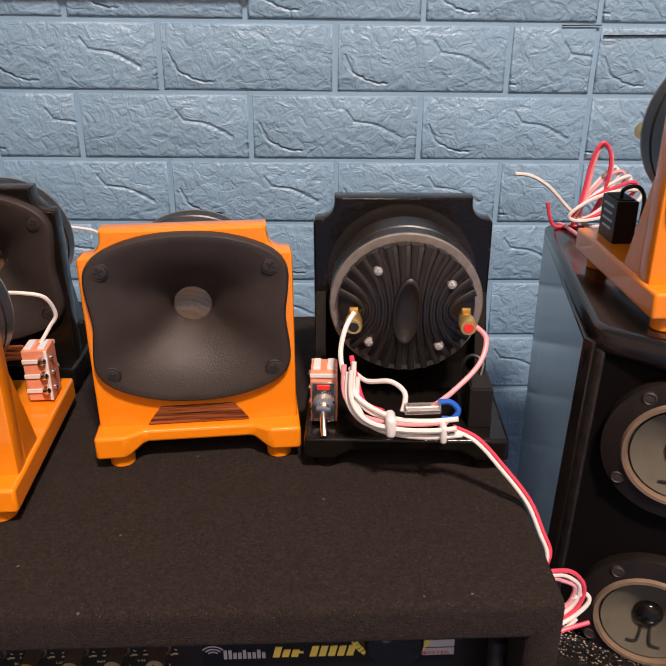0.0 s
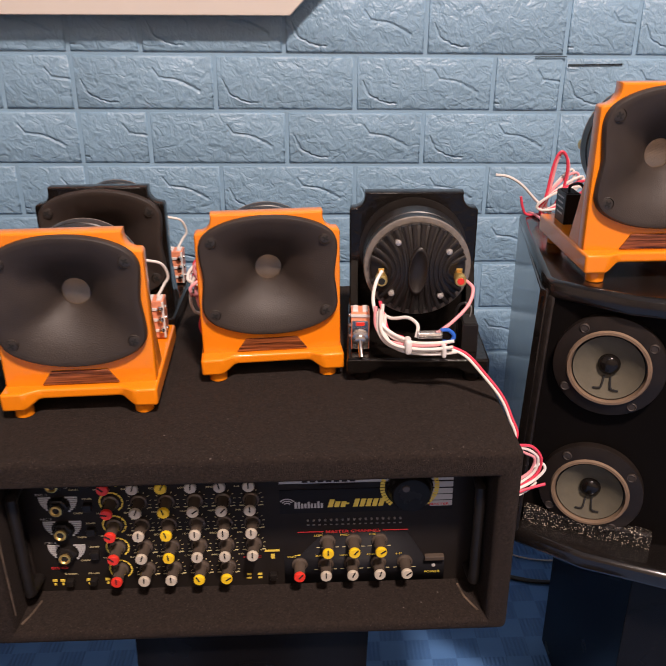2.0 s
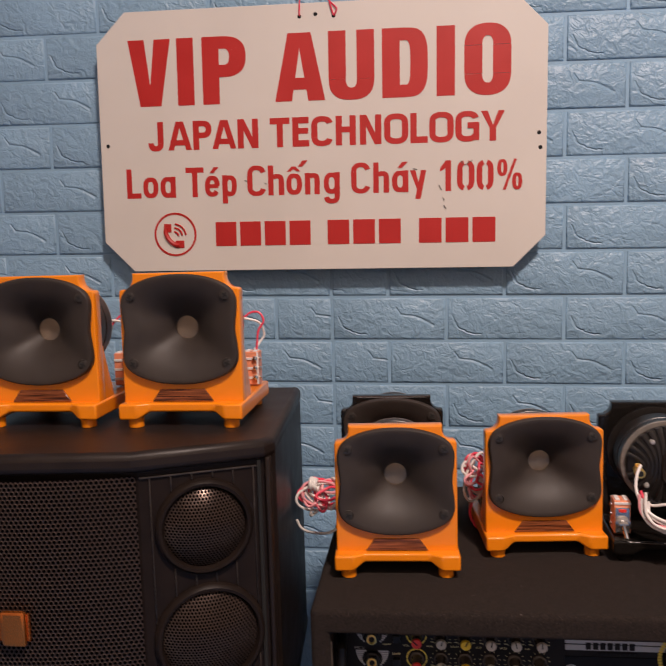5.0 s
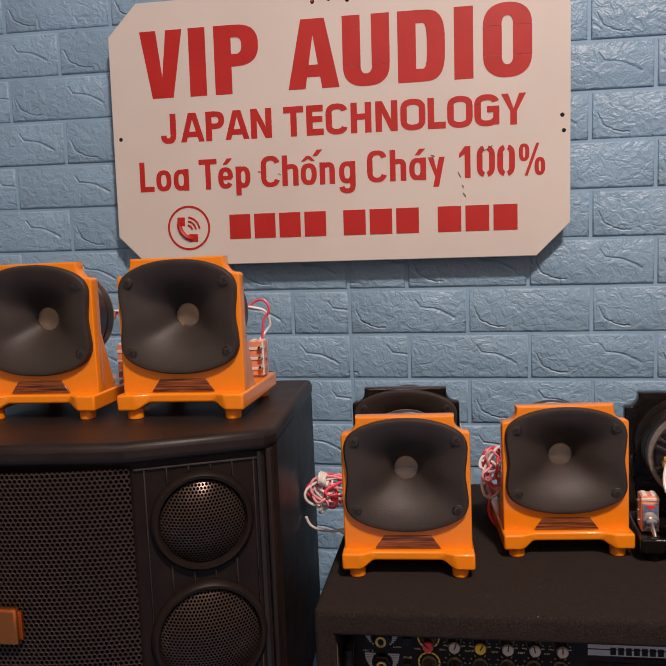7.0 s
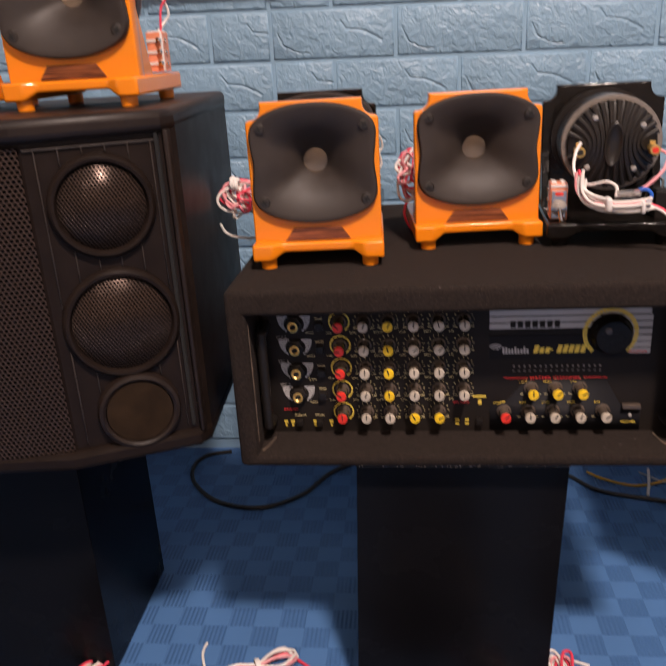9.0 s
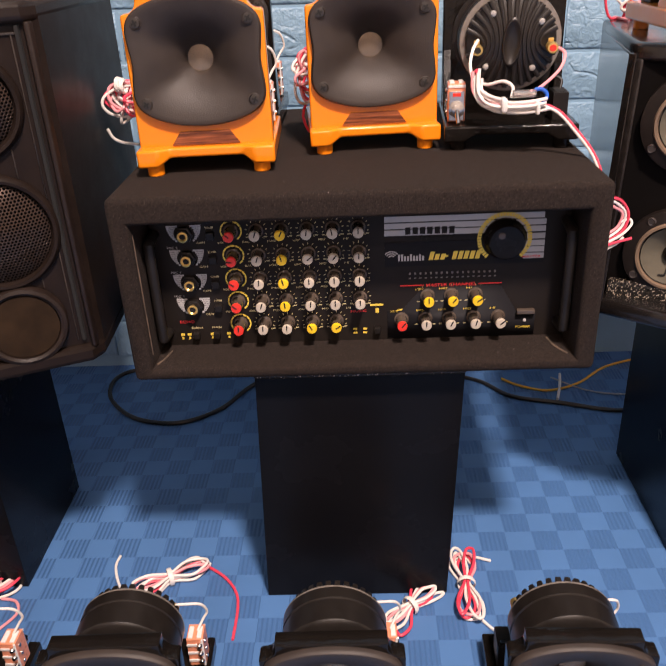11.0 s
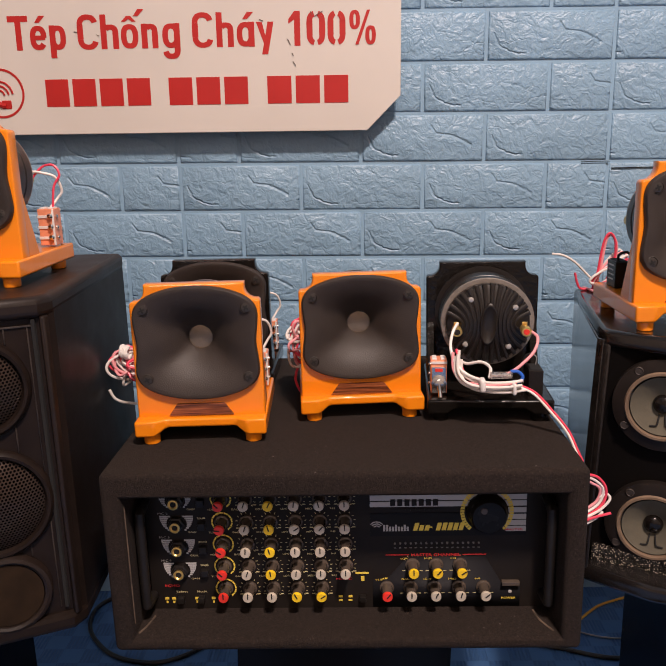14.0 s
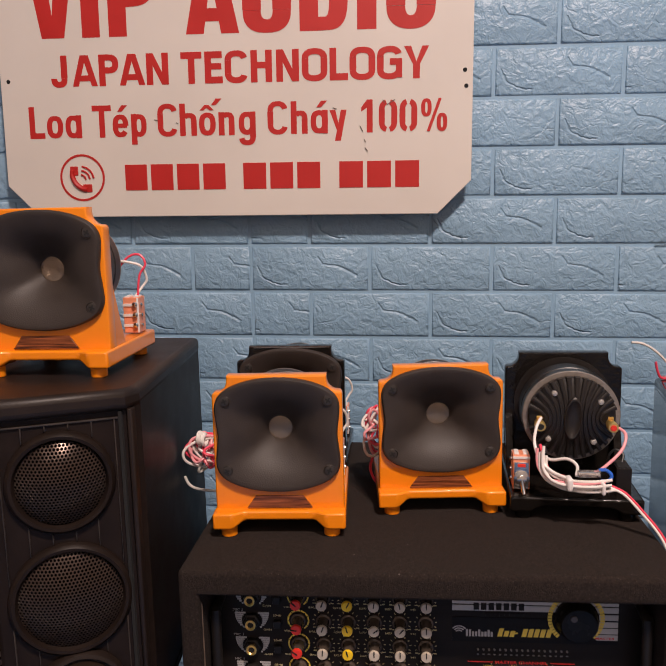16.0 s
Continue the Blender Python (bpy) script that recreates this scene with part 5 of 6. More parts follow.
# ---------------------------------------------------------------- stands
def stand(x0, x1, y0, y1, z1, label, lean=0.0):
    u = thing("speaker_stand", label, "stand", pose((x0 + x1) / 2, (y0 + y1) / 2, FLOOR), "black box stands")
    w, d, h = x1 - x0, y1 - y0, z1 - FLOOR
    body, top = box(0, 0, (h - 0.004) / 2, w, d, h - 0.004, 0.0010), box(0, 0, h - 0.002, w + 0.002, d + 0.002, 0.004, 0.001)
    for bm in (body, top):
        for v in bm.verts:
            v.co.x += lean * v.co.z / h
    part("body", body, STAND_BLACK, u)
    part("top", top, GLINT_BLACK, u)
    return u


stand(-0.1955, 0.0165, 0.306, 0.530, 0.3310, "black laminate box stand below the amplifier", 0.0115)
stand(-0.7050, -0.4950, 0.326, 0.520, 0.3580, "black laminate box stand below the large speaker")
stand(0.2950, 0.5350, 0.362, 0.571, 0.3450, "black laminate box stand below the worn speaker")


# ---------------------------------------------------------------- sign
def arc(x0, x1, z0, z1, s, b, a0=0, a1=360, square=2.5):
    """Part of a squarish ring, s thick at its sides and b thick above and below, as short outlines."""
    cx, cz, rx, rz = (x0 + x1) / 2, (z0 + z1) / 2, (x1 - x0) / 2, (z1 - z0) / 2

    def at(a, qx, qz):
        c, d = math.cos(radians(a)), math.sin(radians(a))
        return cx + qx * math.copysign(abs(c) ** (2 / square), c), cz + qz * math.copysign(abs(d) ** (2 / square), d)
    n = max(1, math.ceil((a1 - a0) / 60))
    out = []
    for i in range(n):
        p, q = a0 + (a1 - a0) * i / n, a0 + (a1 - a0) * (i + 1) / n
        run = [p + (q - p) * k / 8 for k in range(9)]
        out.append([at(a, rx, rz) for a in run] + [at(a, rx - s, rz - b) for a in run[::-1]])
    return out


def glyph(ch, w, h, s, b):
    """One upright grotesque letter as outlines in a field w wide: capitals h high, stems s and bars b thick."""
    def bar(x0, z0, x1, z1):
        e = 0.0003      # bars run a hair into the bends
        return [(x0 - e, z0 - e), (x1 + e, z0 - e), (x1 + e, z1 + e), (x0 - e, z1 + e)]

    def wedge(a, up):
        """The two legs of A, or of V upside down, that meet in a flat end a wide."""
        t = s * 1.0
        hi = h * (0.77 if up else 0.69)
        leg = [(0, 0), (t, 0), (w / 2, hi), (w / 2, h), (w / 2 - a / 2, h)]
        leg = [(x, z if up else h - z) for x, z in leg]
        return [leg, [(w - x, z) for x, z in leg]]
    xh, low = h * 0.71, -h * 0.24
    acute = [(w * 0.34, h * 0.80), (w * 0.62, h * 0.80), (w * 0.98, h * 1.0), (w * 0.62, h * 1.0)]
    bowl = arc(0, w, 0, xh, s, b)
    if ch == "I":
        return [bar(0, 0, w, h)]
    if ch == "V":
        return wedge(s * 1.30, False)
    if ch == "A":
        k = w / 2 - s * 0.68
        return wedge(s * 1.36, True) + [bar(s * 0.9 + k * 0.22, h * 0.17, w - s * 0.9 - k * 0.22, h * 0.17 + b * 0.95)]
    if ch == "P":
        z, x = h * 0.40, w * 0.48
        return [bar(0, 0, s, h), bar(s, z, x, z + b), bar(s, h - b, x, h)] + arc(2 * x - w, w, z, h, s, b, -90, 90)
    if ch == "D":
        x = w * 0.50
        return [bar(0, 0, s, h), bar(s, 0, x, b), bar(s, h - b, x, h)] + arc(2 * x - w, w, 0, h, s, b, -90, 90, 3.2)
    if ch == "U":
        z = h * 0.30
        return [bar(0, z, s, h), bar(w - s, z, w, h)] + arc(0, w, -h * 0.01, 2 * z, s, b, 180, 360)
    if ch == "O":
        z = h * 0.30
        return [bar(0, z, s, h - z), bar(w - s, z, w, h - z)] + arc(0, w, -h * 0.015, 2 * z, s, b, 180, 360, 2.3) + arc(0, w, h - 2 * z, h * 1.015, s, b, 0, 180, 2.3)
    if ch == "J":
        z = h * 0.28
        return [bar(w - s, z, w, h)] + arc(0, w, -h * 0.02, 2 * z, s, b, 180, 360)
    if ch == "N":
        return [bar(0, 0, s, h), bar(w - s, 0, w, h), [(s * 0.1, h), (s * 1.1, h), (w - s * 0.1, 0), (w - s * 1.1, 0)]]
    if ch == "T":
        return [bar(0, h - b * 1.1, w, h), bar(w / 2 - s / 2, 0, w / 2 + s / 2, h - b * 1.1)]
    if ch == "E":
        return [bar(0, 0, s, h), bar(s, 0, w, b * 1.1), bar(s, h - b * 1.1, w * 0.98, h), bar(s, h * 0.44, w * 0.94, h * 0.44 + b)]
    if ch == "H":
        return [bar(0, 0, s, h), bar(w - s, 0, w, h), bar(s, h * 0.44, w - s, h * 0.44 + b)]
    if ch == "L":
        return [bar(0, 0, s, h), bar(s, 0, w, b * 1.1)]
    if ch in "CG":
        z = h * 0.30
        out = [bar(0, z, s, h - z)] + arc(0, w, -h * 0.015, 2 * z, s, b, 180, 345, 2.3) + arc(0, w, h - 2 * z, h * 1.015, s, b, 15, 180, 2.3)
        if ch == "G":
            out += [bar(w * 0.52, h * 0.44, w, h * 0.44 + b), bar(w - s * 0.9, h * 0.04, w, h * 0.44)]
        return out
    if ch == "Y":
        z = h * 0.42
        leg = [(0, h), (s * 1.08, h), (w / 2, z + h * 0.10), (w / 2, z), (w / 2 - s / 2, z)]
        return [bar(w / 2 - s / 2, 0, w / 2 + s / 2, z), leg, [(w - x, q) for x, q in leg]]
    if ch in "oaápg":
        out = bowl
        if ch in "aág":
            out = out + [bar(w - s, low * 0.3 if ch == "g" else 0, w, xh)]
        if ch == "p":
            out = out + [bar(0, low, s, xh)]
        if ch == "g":
            out = out + arc(0, w, low * 1.35, -low * 0.85, s, b, 190, 360)
        return out + ([acute] if ch == "á" else [])
    if ch in "éố":
        if ch == "é":
            out = arc(0, w, 0, xh, s, b, 0, 325) + [bar(s, xh * 0.42, w - s * 0.3, xh * 0.42 + b * 0.8)] + [acute]
        else:
            roof = [(w * 0.05, h * 0.78), (w * 0.28, h * 0.78), (w * 0.48, h * 0.86), (w * 0.48, h * 0.95), (w * 0.36, h * 0.95)]
            out = bowl + [roof, [(w * 0.96 - x, z) for x, z in roof], [(x + w * 0.42, z + h * 0.14) for x, z in acute]]
        return out
    if ch in "hn":
        z = xh * 0.68
        return [bar(0, 0, s, h if ch == "h" else xh), bar(w - s, 0, w, z)] + arc(s * 0.3, w, 2 * z - xh, xh, s, b, 0, 150)
    if ch == "y":
        return [[(0, xh), (s * 1.05, xh), (w * 0.60, xh * 0.15), (w * 0.48, 0)], [(w, xh), (w - s * 1.05, xh), (w * 0.30, low), (w * 0.30 + s * 1.1, low)]]
    if ch == "1":
        return [bar(w - s, 0, w, h), [(0, h * 0.64), (0, h * 0.77), (w - s, h), (w - s, h * 0.76)]]
    if ch == "0":      # the film has split at the top and the foot
        z = h * 0.30
        return ([bar(0, z, s, h - z), bar(w - s, z, w, h - z)] + arc(0, w, 0, 2 * z, s, b, 180, 256, 2.2) + arc(0, w, 0, 2 * z, s, b, 284, 360, 2.2)
                + arc(0, w, h - 2 * z, h, s, b, 0, 74, 2.2) + arc(0, w, h - 2 * z, h, s, b, 106, 180, 2.2))
    if ch == "%":
        t = s * 0.72
        return arc(0, w * 0.40, h * 0.45, h, t, b * 0.7) + arc(w * 0.60, w, 0, h * 0.55, t, b * 0.7) + [[(w * 0.22, 0), (w * 0.34, 0), (w * 0.78, h), (w * 0.66, h)]]
    return [bar(0, 0, w, h)]


def letter(ch, x0, x1, base, cap, s, b, y, mat, parent, m):
    """A cut-vinyl letter on a board that faces -y; its pieces overlap by a hair."""
    bm = bmesh.new()
    for i, outline in enumerate(glyph(ch, x1 - x0, cap, s, b)):
        f = bm.faces.new([bm.verts.new((x0 + u, y - 0.00006 * i, base + v)) for u, v in outline])
        f.normal_update()
        if f.normal.y > 0:
            f.normal_flip()
    me = bpy.data.meshes.new("letter")
    bm.to_mesh(me)
    bm.free()
    me.materials.append(mat)
    ob = new("letter", me)
    ob.parent, ob.matrix_basis = parent, m
    return ob


def sign():
    cx, cz = -0.3500, 1.0480
    u = thing("sign_board", "off-white hanging sign board with red lettering and cut corners", "sign", pose(cx, 0.845, cz, 0, 0.7, 0))
    back = Matrix.Translation((-cx, -0.845, -cz))
    x0, x1, z0, z1, k = -0.7150, 0.0150, 0.8360, 1.2600, 0.050
    out = [(x0 + k, z0), (x1 - k, z0), (x1, z0 + k), (x1, z1 - k), (x1 - k, z1), (x0 + k, z1), (x0, z1 - k), (x0, z0 + k)]
    part("board", prism(out, 0.8440, 0.8490, "y", 0.0008, 1), SIGN, u, m=back)
    Y = 0.8436
    def line(words, spans, base, cap, stem, bar_):
        """Letters set between given spans along one line."""
        for ch, (p, q) in zip(words, spans):
            letter(ch, p, q, base, cap, stem, bar_, Y, SIGN_RED, u, back)
    line("VIPAUDIO", ((-0.6610, -0.5890), (-0.5784, -0.5509), (-0.5360, -0.4634), (-0.4164, -0.3346), (-0.3284, -0.2554), (-0.2424, -0.1704), (-0.1564, -0.1283), (-0.1133, -0.0413)), 1.1080, 0.1065, 0.0275, 0.0190)
    line("JAPANTECHNOLOGY", ((-0.6322, -0.6062), (-0.5982, -0.5582), (-0.5552, -0.5242), (-0.5232, -0.4831), (-0.4801, -0.4462), (-0.4261, -0.3941), (-0.3891, -0.3621), (-0.3581, -0.3231), (-0.3181, -0.2861),
                             (-0.2791, -0.2451), (-0.2401, -0.2021), (-0.1981, -0.1711), (-0.1681, -0.1301), (-0.1271, -0.0901), (-0.0871, -0.0501)), 1.0360, 0.0462, 0.0095, 0.0086)
    line("LoaTépChốngCháy100%", ((-0.6722, -0.6482), (-0.6442, -0.6182), (-0.6142, -0.5882), (-0.5702, -0.5402), (-0.5382, -0.5132), (-0.5082, -0.4842), (-0.4662, -0.4352), (-0.4312, -0.4052), (-0.4012, -0.3752),
                                 (-0.3702, -0.3462), (-0.3392, -0.3132), (-0.2942, -0.2632), (-0.2582, -0.2332), (-0.2282, -0.2022), (-0.1992, -0.1732), (-0.1512, -0.1342), (-0.1242, -0.0972), (-0.0932, -0.0672), (-0.0612, -0.0222)),
         0.9588, 0.0478, 0.0083, 0.0072)
    # telephone mark
    ring = lathe([(0.0363, 0.0), (0.0363, -0.0004), (0.0330, -0.0004), (0.0330, 0.0)], (-0.5918, Y, 0.8975), 48, caps=False)
    part("telephone_ring", ring, SIGN_RED, u, m=back)
    cx_, cz_ = -0.5918, 0.8975
    hs = tube([(cx_ + x, Y, cz_ + z) for x, z in ((-0.0155, 0.0110), (-0.0165, 0.0030), (-0.0115, -0.0085), (-0.0020, -0.0165), (0.0070, -0.0185))], 0.0040, 8, 4)
    hs = box(cx_ - 0.0130, Y, cz_ + 0.0105, 0.0130, 0.0020, 0.0140, 0.0035, bm=hs)
    hs = box(cx_ + 0.0075, Y, cz_ - 0.0165, 0.0150, 0.0020, 0.0125, 0.0035, bm=hs)
    for q in (0.0085, 0.0150, 0.0215):
        hs = tube([(cx_ - 0.0030 + q * math.sin(radians(a)), Y, cz_ - 0.0040 + q * math.cos(radians(a))) for a in (8, 32, 58, 82)], 0.0016, 6, 3, bm=hs)
    part("telephone_handset", hs, SIGN_RED, u, m=back)
    # ten red blocks in place of the number
    for g0, g1, n in ((-0.5237, -0.3575, 4), (-0.3357, -0.2095, 3), (-0.1866, -0.0585, 3)):
        w = (g1 - g0) / n
        for k in range(n):
            part("number_bar", slab(g0 + w * k + 0.0015, g0 + w * (k + 1) - 0.0050, 0.8770, 0.9165, Y), SIGN_RED, u, m=back)
    for x, z in ((-0.7020, 1.0457), (0.0030, 1.0463), (0.0053, 1.0233), (-0.3743, 1.2397), (-0.3484, 1.2420), (-0.3193, 1.2384)):
        part("nail_hole", lathe([(0.0032, 0.0), (0.0028, -0.0006)], (x, Y + 0.0002, z), 12), DARK, u, m=back)
    for xa, za, xb, zb in ((-0.153, 0.9684, -0.1489, 0.9605), (-0.1468, 0.9485, -0.1447, 0.9445), (-0.1456, 0.9365, -0.1415, 0.9305), (-0.1124, 0.9989, -0.1005, 1.006), (-0.1185, 1.0058, -0.1154, 1.0009), (-0.1944, 0.9959, -0.1883, 0.994), (-0.4712, 0.9835, -0.4662, 0.9826), (-0.4372, 0.9789, -0.4341, 0.977)):
        part("scuff", tube([(xa, Y - 0.0006, za), (xb, Y - 0.0006, zb)], 0.0006, 5, 2), SCUFF, u, "dark scuff mark", m=back)
    for pts in ([(-0.3743, 0.8425, 1.2397), (-0.3735, 0.8420, 1.2600), (-0.3720, 0.8520, 1.3000), (-0.3700, 0.8700, 1.3900)],
                [(-0.3193, 0.8425, 1.2384), (-0.3250, 0.8420, 1.2580), (-0.3350, 0.8520, 1.3000), (-0.3690, 0.8700, 1.3900)],
                [(-0.3193, 0.8430, 1.2384), (-0.3140, 0.8415, 1.2480), (-0.3230, 0.8430, 1.2580), (-0.3330, 0.8420, 1.2680)]):
        part("hanging_cord", tube(pts, 0.0013, 6, 5), RED_WIRE, u, "thin red cord", m=back)
    part("nail", lathe([(0.0035, 0.8640), (0.0035, 0.8660), (0.0015, 0.8670), (0.0015, 0.9000)], (-0.3695, 0, 1.3900), 10), DARK_SCREW, u, m=back)
    return u


sign()


# ---------------------------------------------------------------- wires
def shifted(points, dx=0.0, dy=0.0, dz=0.0):
    return [(x + dx, y + dy, z + dz) for x, y, z in points]


def wire_on(u, name, points, r, mat, label=""):
    """A wire given in the room's coordinates, as a part of u."""
    return part(name, tube(points, r, 8, 6), mat, u, label, m=u.matrix_basis.inverted())


w = turned
Rw = 0.0016
wire_on(w, "wire", [(0.046, 0.428, 0.626), (0.040, 0.420, 0.618), (0.037, 0.412, 0.604), (0.041, 0.402, 0.590), (0.051, 0.393, 0.581), (0.064, 0.385, 0.577)], Rw, WHITE_WIRE)
wire_on(w, "wire", [(0.121, 0.426, 0.617), (0.127, 0.416, 0.612), (0.121, 0.405, 0.600), (0.105, 0.395, 0.588), (0.090, 0.385, 0.582)], Rw, PINK_WIRE, "faded pink wire")
wire_on(w, "wire", [(0.044, 0.420, 0.600), (0.047, 0.410, 0.588), (0.051, 0.400, 0.578), (0.062, 0.390, 0.577)], Rw, RED_WIRE, "red wire")
wire_on(w, "wire", [(0.043, 0.420, 0.592), (0.053, 0.411, 0.587), (0.067, 0.402, 0.591), (0.075, 0.394, 0.587), (0.073, 0.386, 0.579)], Rw, WHITE_WIRE)
for dx, dy, dz, mm in ((0, 0, 0, WHITE_WIRE), (0.002, -0.004, 0.003, WHITE_WIRE), (-0.002, 0.003, 0.0035, PINK_WIRE), (0.004, 0.002, 0.006, WHITE_WIRE), (0.006, -0.002, -0.0025, WHITE_WIRE)):
    wire_on(w, "wire", shifted([(0.041, 0.404, 0.597), (0.041, 0.398, 0.580), (0.050, 0.390, 0.570), (0.068, 0.383, 0.568), (0.086, 0.379, 0.569), (0.101, 0.376, 0.572)], dx, dy, dz), Rw, mm)
tie = part("cable_tie", box(0.0655, 0.383, 0.5725, 0.0062, 0.0135, 0.0140, 0.0028, 3), WHITE_PLASTIC, w, "white cable tie", m=w.matrix_basis.inverted())
part("cable_tie", box(0.0960, 0.3775, 0.5700, 0.0040, 0.012, 0.0120, 0.003, 3), WHITE_PLASTIC, w, m=w.matrix_basis.inverted())
part("fuse", lathe([(0.0036, 0.0740), (0.0036, 0.0950)], (0, 0.384, 0.5820), 20, "x"), GLASS, w, "clear glass fuse", m=w.matrix_basis.inverted())
part("fuse_element", lathe([(0.0012, 0.0750), (0.0012, 0.0940)], (0, 0.384, 0.5820), 8, "x"), CHROME, w, m=w.matrix_basis.inverted())
wire_on(w, "wire", [(0.094, 0.386, 0.585), (0.101, 0.386, 0.585), (0.106, 0.385, 0.580), (0.103, 0.384, 0.575), (0.096, 0.384, 0.575)], 0.0018, BLUE_WIRE, "short blue wire")
pair = [(0.100, 0.377, 0.572), (0.115, 0.374, 0.565), (0.131, 0.368, 0.548), (0.146, 0.362, 0.529), (0.154, 0.356, 0.511), (0.159, 0.352, 0.497), (0.1545, 0.350, 0.4800)]
wire_on(w, "wire", pair, 0.00125, WHITE_WIRE)
wire_on(w, "wire", shifted(pair, 0.0022, 0.0016, 0.0008), 0.00115, RED_WIRE, "red wire")


def coil(name, label, strands, r, m=Matrix()):
    """A tied bundle of wire: several separate loops."""
    u = thing(name, label, "wire", m, "wire bundles")
    for pts, mm, closed in strands:
        part("strand", tube(pts, r, 7, 5, closed=closed), mm, u)
    return u


def loop(c, ax, ay, rx, ry, turn=0.0, wob=0.002):
    """A closed loop of wire round c in the plane of the directions ax and ay."""
    c, ax, ay = Vector(c), Vector(ax).normalized(), Vector(ay).normalized()
    nrm = ax.cross(ay)
    out = []
    for i in range(10):
        a = 2 * math.pi * i / 10
        p = Vector((rx * math.cos(a), ry * math.sin(a)))
        q = Vector((p.x * math.cos(turn) - p.y * math.sin(turn), p.x * math.sin(turn) + p.y * math.cos(turn)))
        out.append(c + ax * q.x + ay * q.y + nrm * random.uniform(-wob, wob) + ax * random.uniform(-wob, wob) * 0.6)
    return out


# bundle hanging beside the front orange unit
st = []
for k, mm in enumerate((WHITE_WIRE, RED_WIRE, WHITE_WIRE, PINK_WIRE, WHITE_WIRE, RED_WIRE)):
    st.append((loop((-0.3080 + 0.0015 * k, 0.455 + 0.004 * (k % 3), 0.5790 + 0.0025 * (k % 2)), (1, 0.3, -0.15), (0, 0.2, 1), 0.030 - 0.001 * k, 0.0150 - 0.0010 * (k % 3), 0.25 - 0.12 * k), mm, True))
st.append(([(-0.336, 0.450, 0.552), (-0.331, 0.452, 0.541), (-0.318, 0.455, 0.535), (-0.295, 0.460, 0.535), (-0.262, 0.470, 0.560)], WHITE_WIRE, False))
for k in range(9):      # the knot: small loops turned every way
    mm = (WHITE_WIRE, RED_WIRE, WHITE_WIRE, PINK_WIRE)[k % 4]
    ax = Vector((random.uniform(-1, 1), random.uniform(-0.6, 0.6), random.uniform(-1, 1)))
    st.append((loop((-0.3090 + random.uniform(-0.012, 0.016), 0.457 + random.uniform(-0.006, 0.008), 0.5800 + random.uniform(-0.010, 0.012)), ax, ax.orthogonal(), random.uniform(0.010, 0.019), random.uniform(0.006, 0.011), 0.7 * k), mm, True))
for k in range(4):      # wound end
    st.append((loop((-0.3180 + 0.0022 * k, 0.452, 0.5960 - 0.0008 * k), (0.2, 1, 0.1), (0, 0, 1), 0.0062, 0.0062, 0.0, 0.0006), WHITE_WIRE, True))
coil("wire_bundle", "tied red and white wire bundle beside an orange stand", st, 0.0016)
# bundle behind the middle orange unit
st = []
for k, mm in enumerate((WHITE_WIRE, PINK_WIRE, RED_WIRE, WHITE_WIRE, RED_WIRE)):
    st.append((loop((-0.1230 + 0.002 * (k % 2), 0.500 + 0.004 * k, 0.5900), (1, 0.2, 0), (0, 0.1, 1), 0.0130 - 0.001 * (k % 3), 0.0300 - 0.0015 * k, 0.15 * (k - 2)), mm, True))
st.append(([(-0.128, 0.500, 0.562), (-0.132, 0.498, 0.545), (-0.122, 0.500, AMP_TOP + 0.002), (-0.100, 0.510, AMP_TOP + 0.002)], RED_WIRE, False))
for k in range(8):
    mm = (RED_WIRE, WHITE_WIRE, PINK_WIRE, WHITE_WIRE)[k % 4]
    ax = Vector((random.uniform(-1, 1), random.uniform(-0.6, 0.6), random.uniform(-1, 1)))
    st.append((loop((-0.1260 + random.uniform(-0.009, 0.009), 0.502 + random.uniform(-0.006, 0.010), 0.5900 + random.uniform(-0.016, 0.016)), ax, ax.orthogonal(), random.uniform(0.009, 0.018), random.uniform(0.005, 0.010), 0.9 * k), mm, True))
coil("wire_bundle", "tied red and white wire bundle behind an orange stand", st, 0.0016)
# bundle on the worn speaker
T = SIDE_TOP
st = [([(0.1934, 0.6300, 0.6679), (0.2077, 0.6300, 0.6657), (0.2242, 0.6300, 0.6558), (0.2429, 0.6300, 0.6371), (0.2628, 0.6322, T + 0.002), (0.2870, 0.6366, T + 0.002)], WHITE_WIRE, False),
      ([(0.2242, 0.6300, 0.6426), (0.2275, 0.6300, 0.6294), (0.2341, 0.6311, T + 0.002), (0.2540, 0.6322, T + 0.002)], RED_WIRE, False),
      ([(0.2474, 0.6300, T + 0.002), (0.2529, 0.6300, 0.6426), (0.2584, 0.6300, 0.6800), (0.2661, 0.6300, 0.6932), (0.2738, 0.6300, 0.6800), (0.2727, 0.6322, 0.6514), (0.2606, 0.6366, T + 0.002), (0.2518, 0.6388, T + 0.002)], RED_WIRE, False),
      ([(0.2518, 0.6322, T + 0.002), (0.2573, 0.6322, 0.6481), (0.2628, 0.6333, 0.6822), (0.2694, 0.6344, 0.6899), (0.2771, 0.6344, 0.6756), (0.2738, 0.6366, 0.6426), (0.2606, 0.6400, T + 0.002)], PINK_WIRE, False)]
for k, mm in enumerate((WHITE_WIRE, RED_WIRE, WHITE_WIRE, PINK_WIRE, WHITE_WIRE)):
    st.append((loop((0.2716, 0.6206 + 0.005 * k, 0.6422 + 0.0015 * k), (0.8, 0.2, 0.55), (-0.5, 0.1, 0.8), 0.034 - 0.002 * k, 0.0090 - 0.0010 * (k % 3), 0.16 * (k - 2)), mm, True))
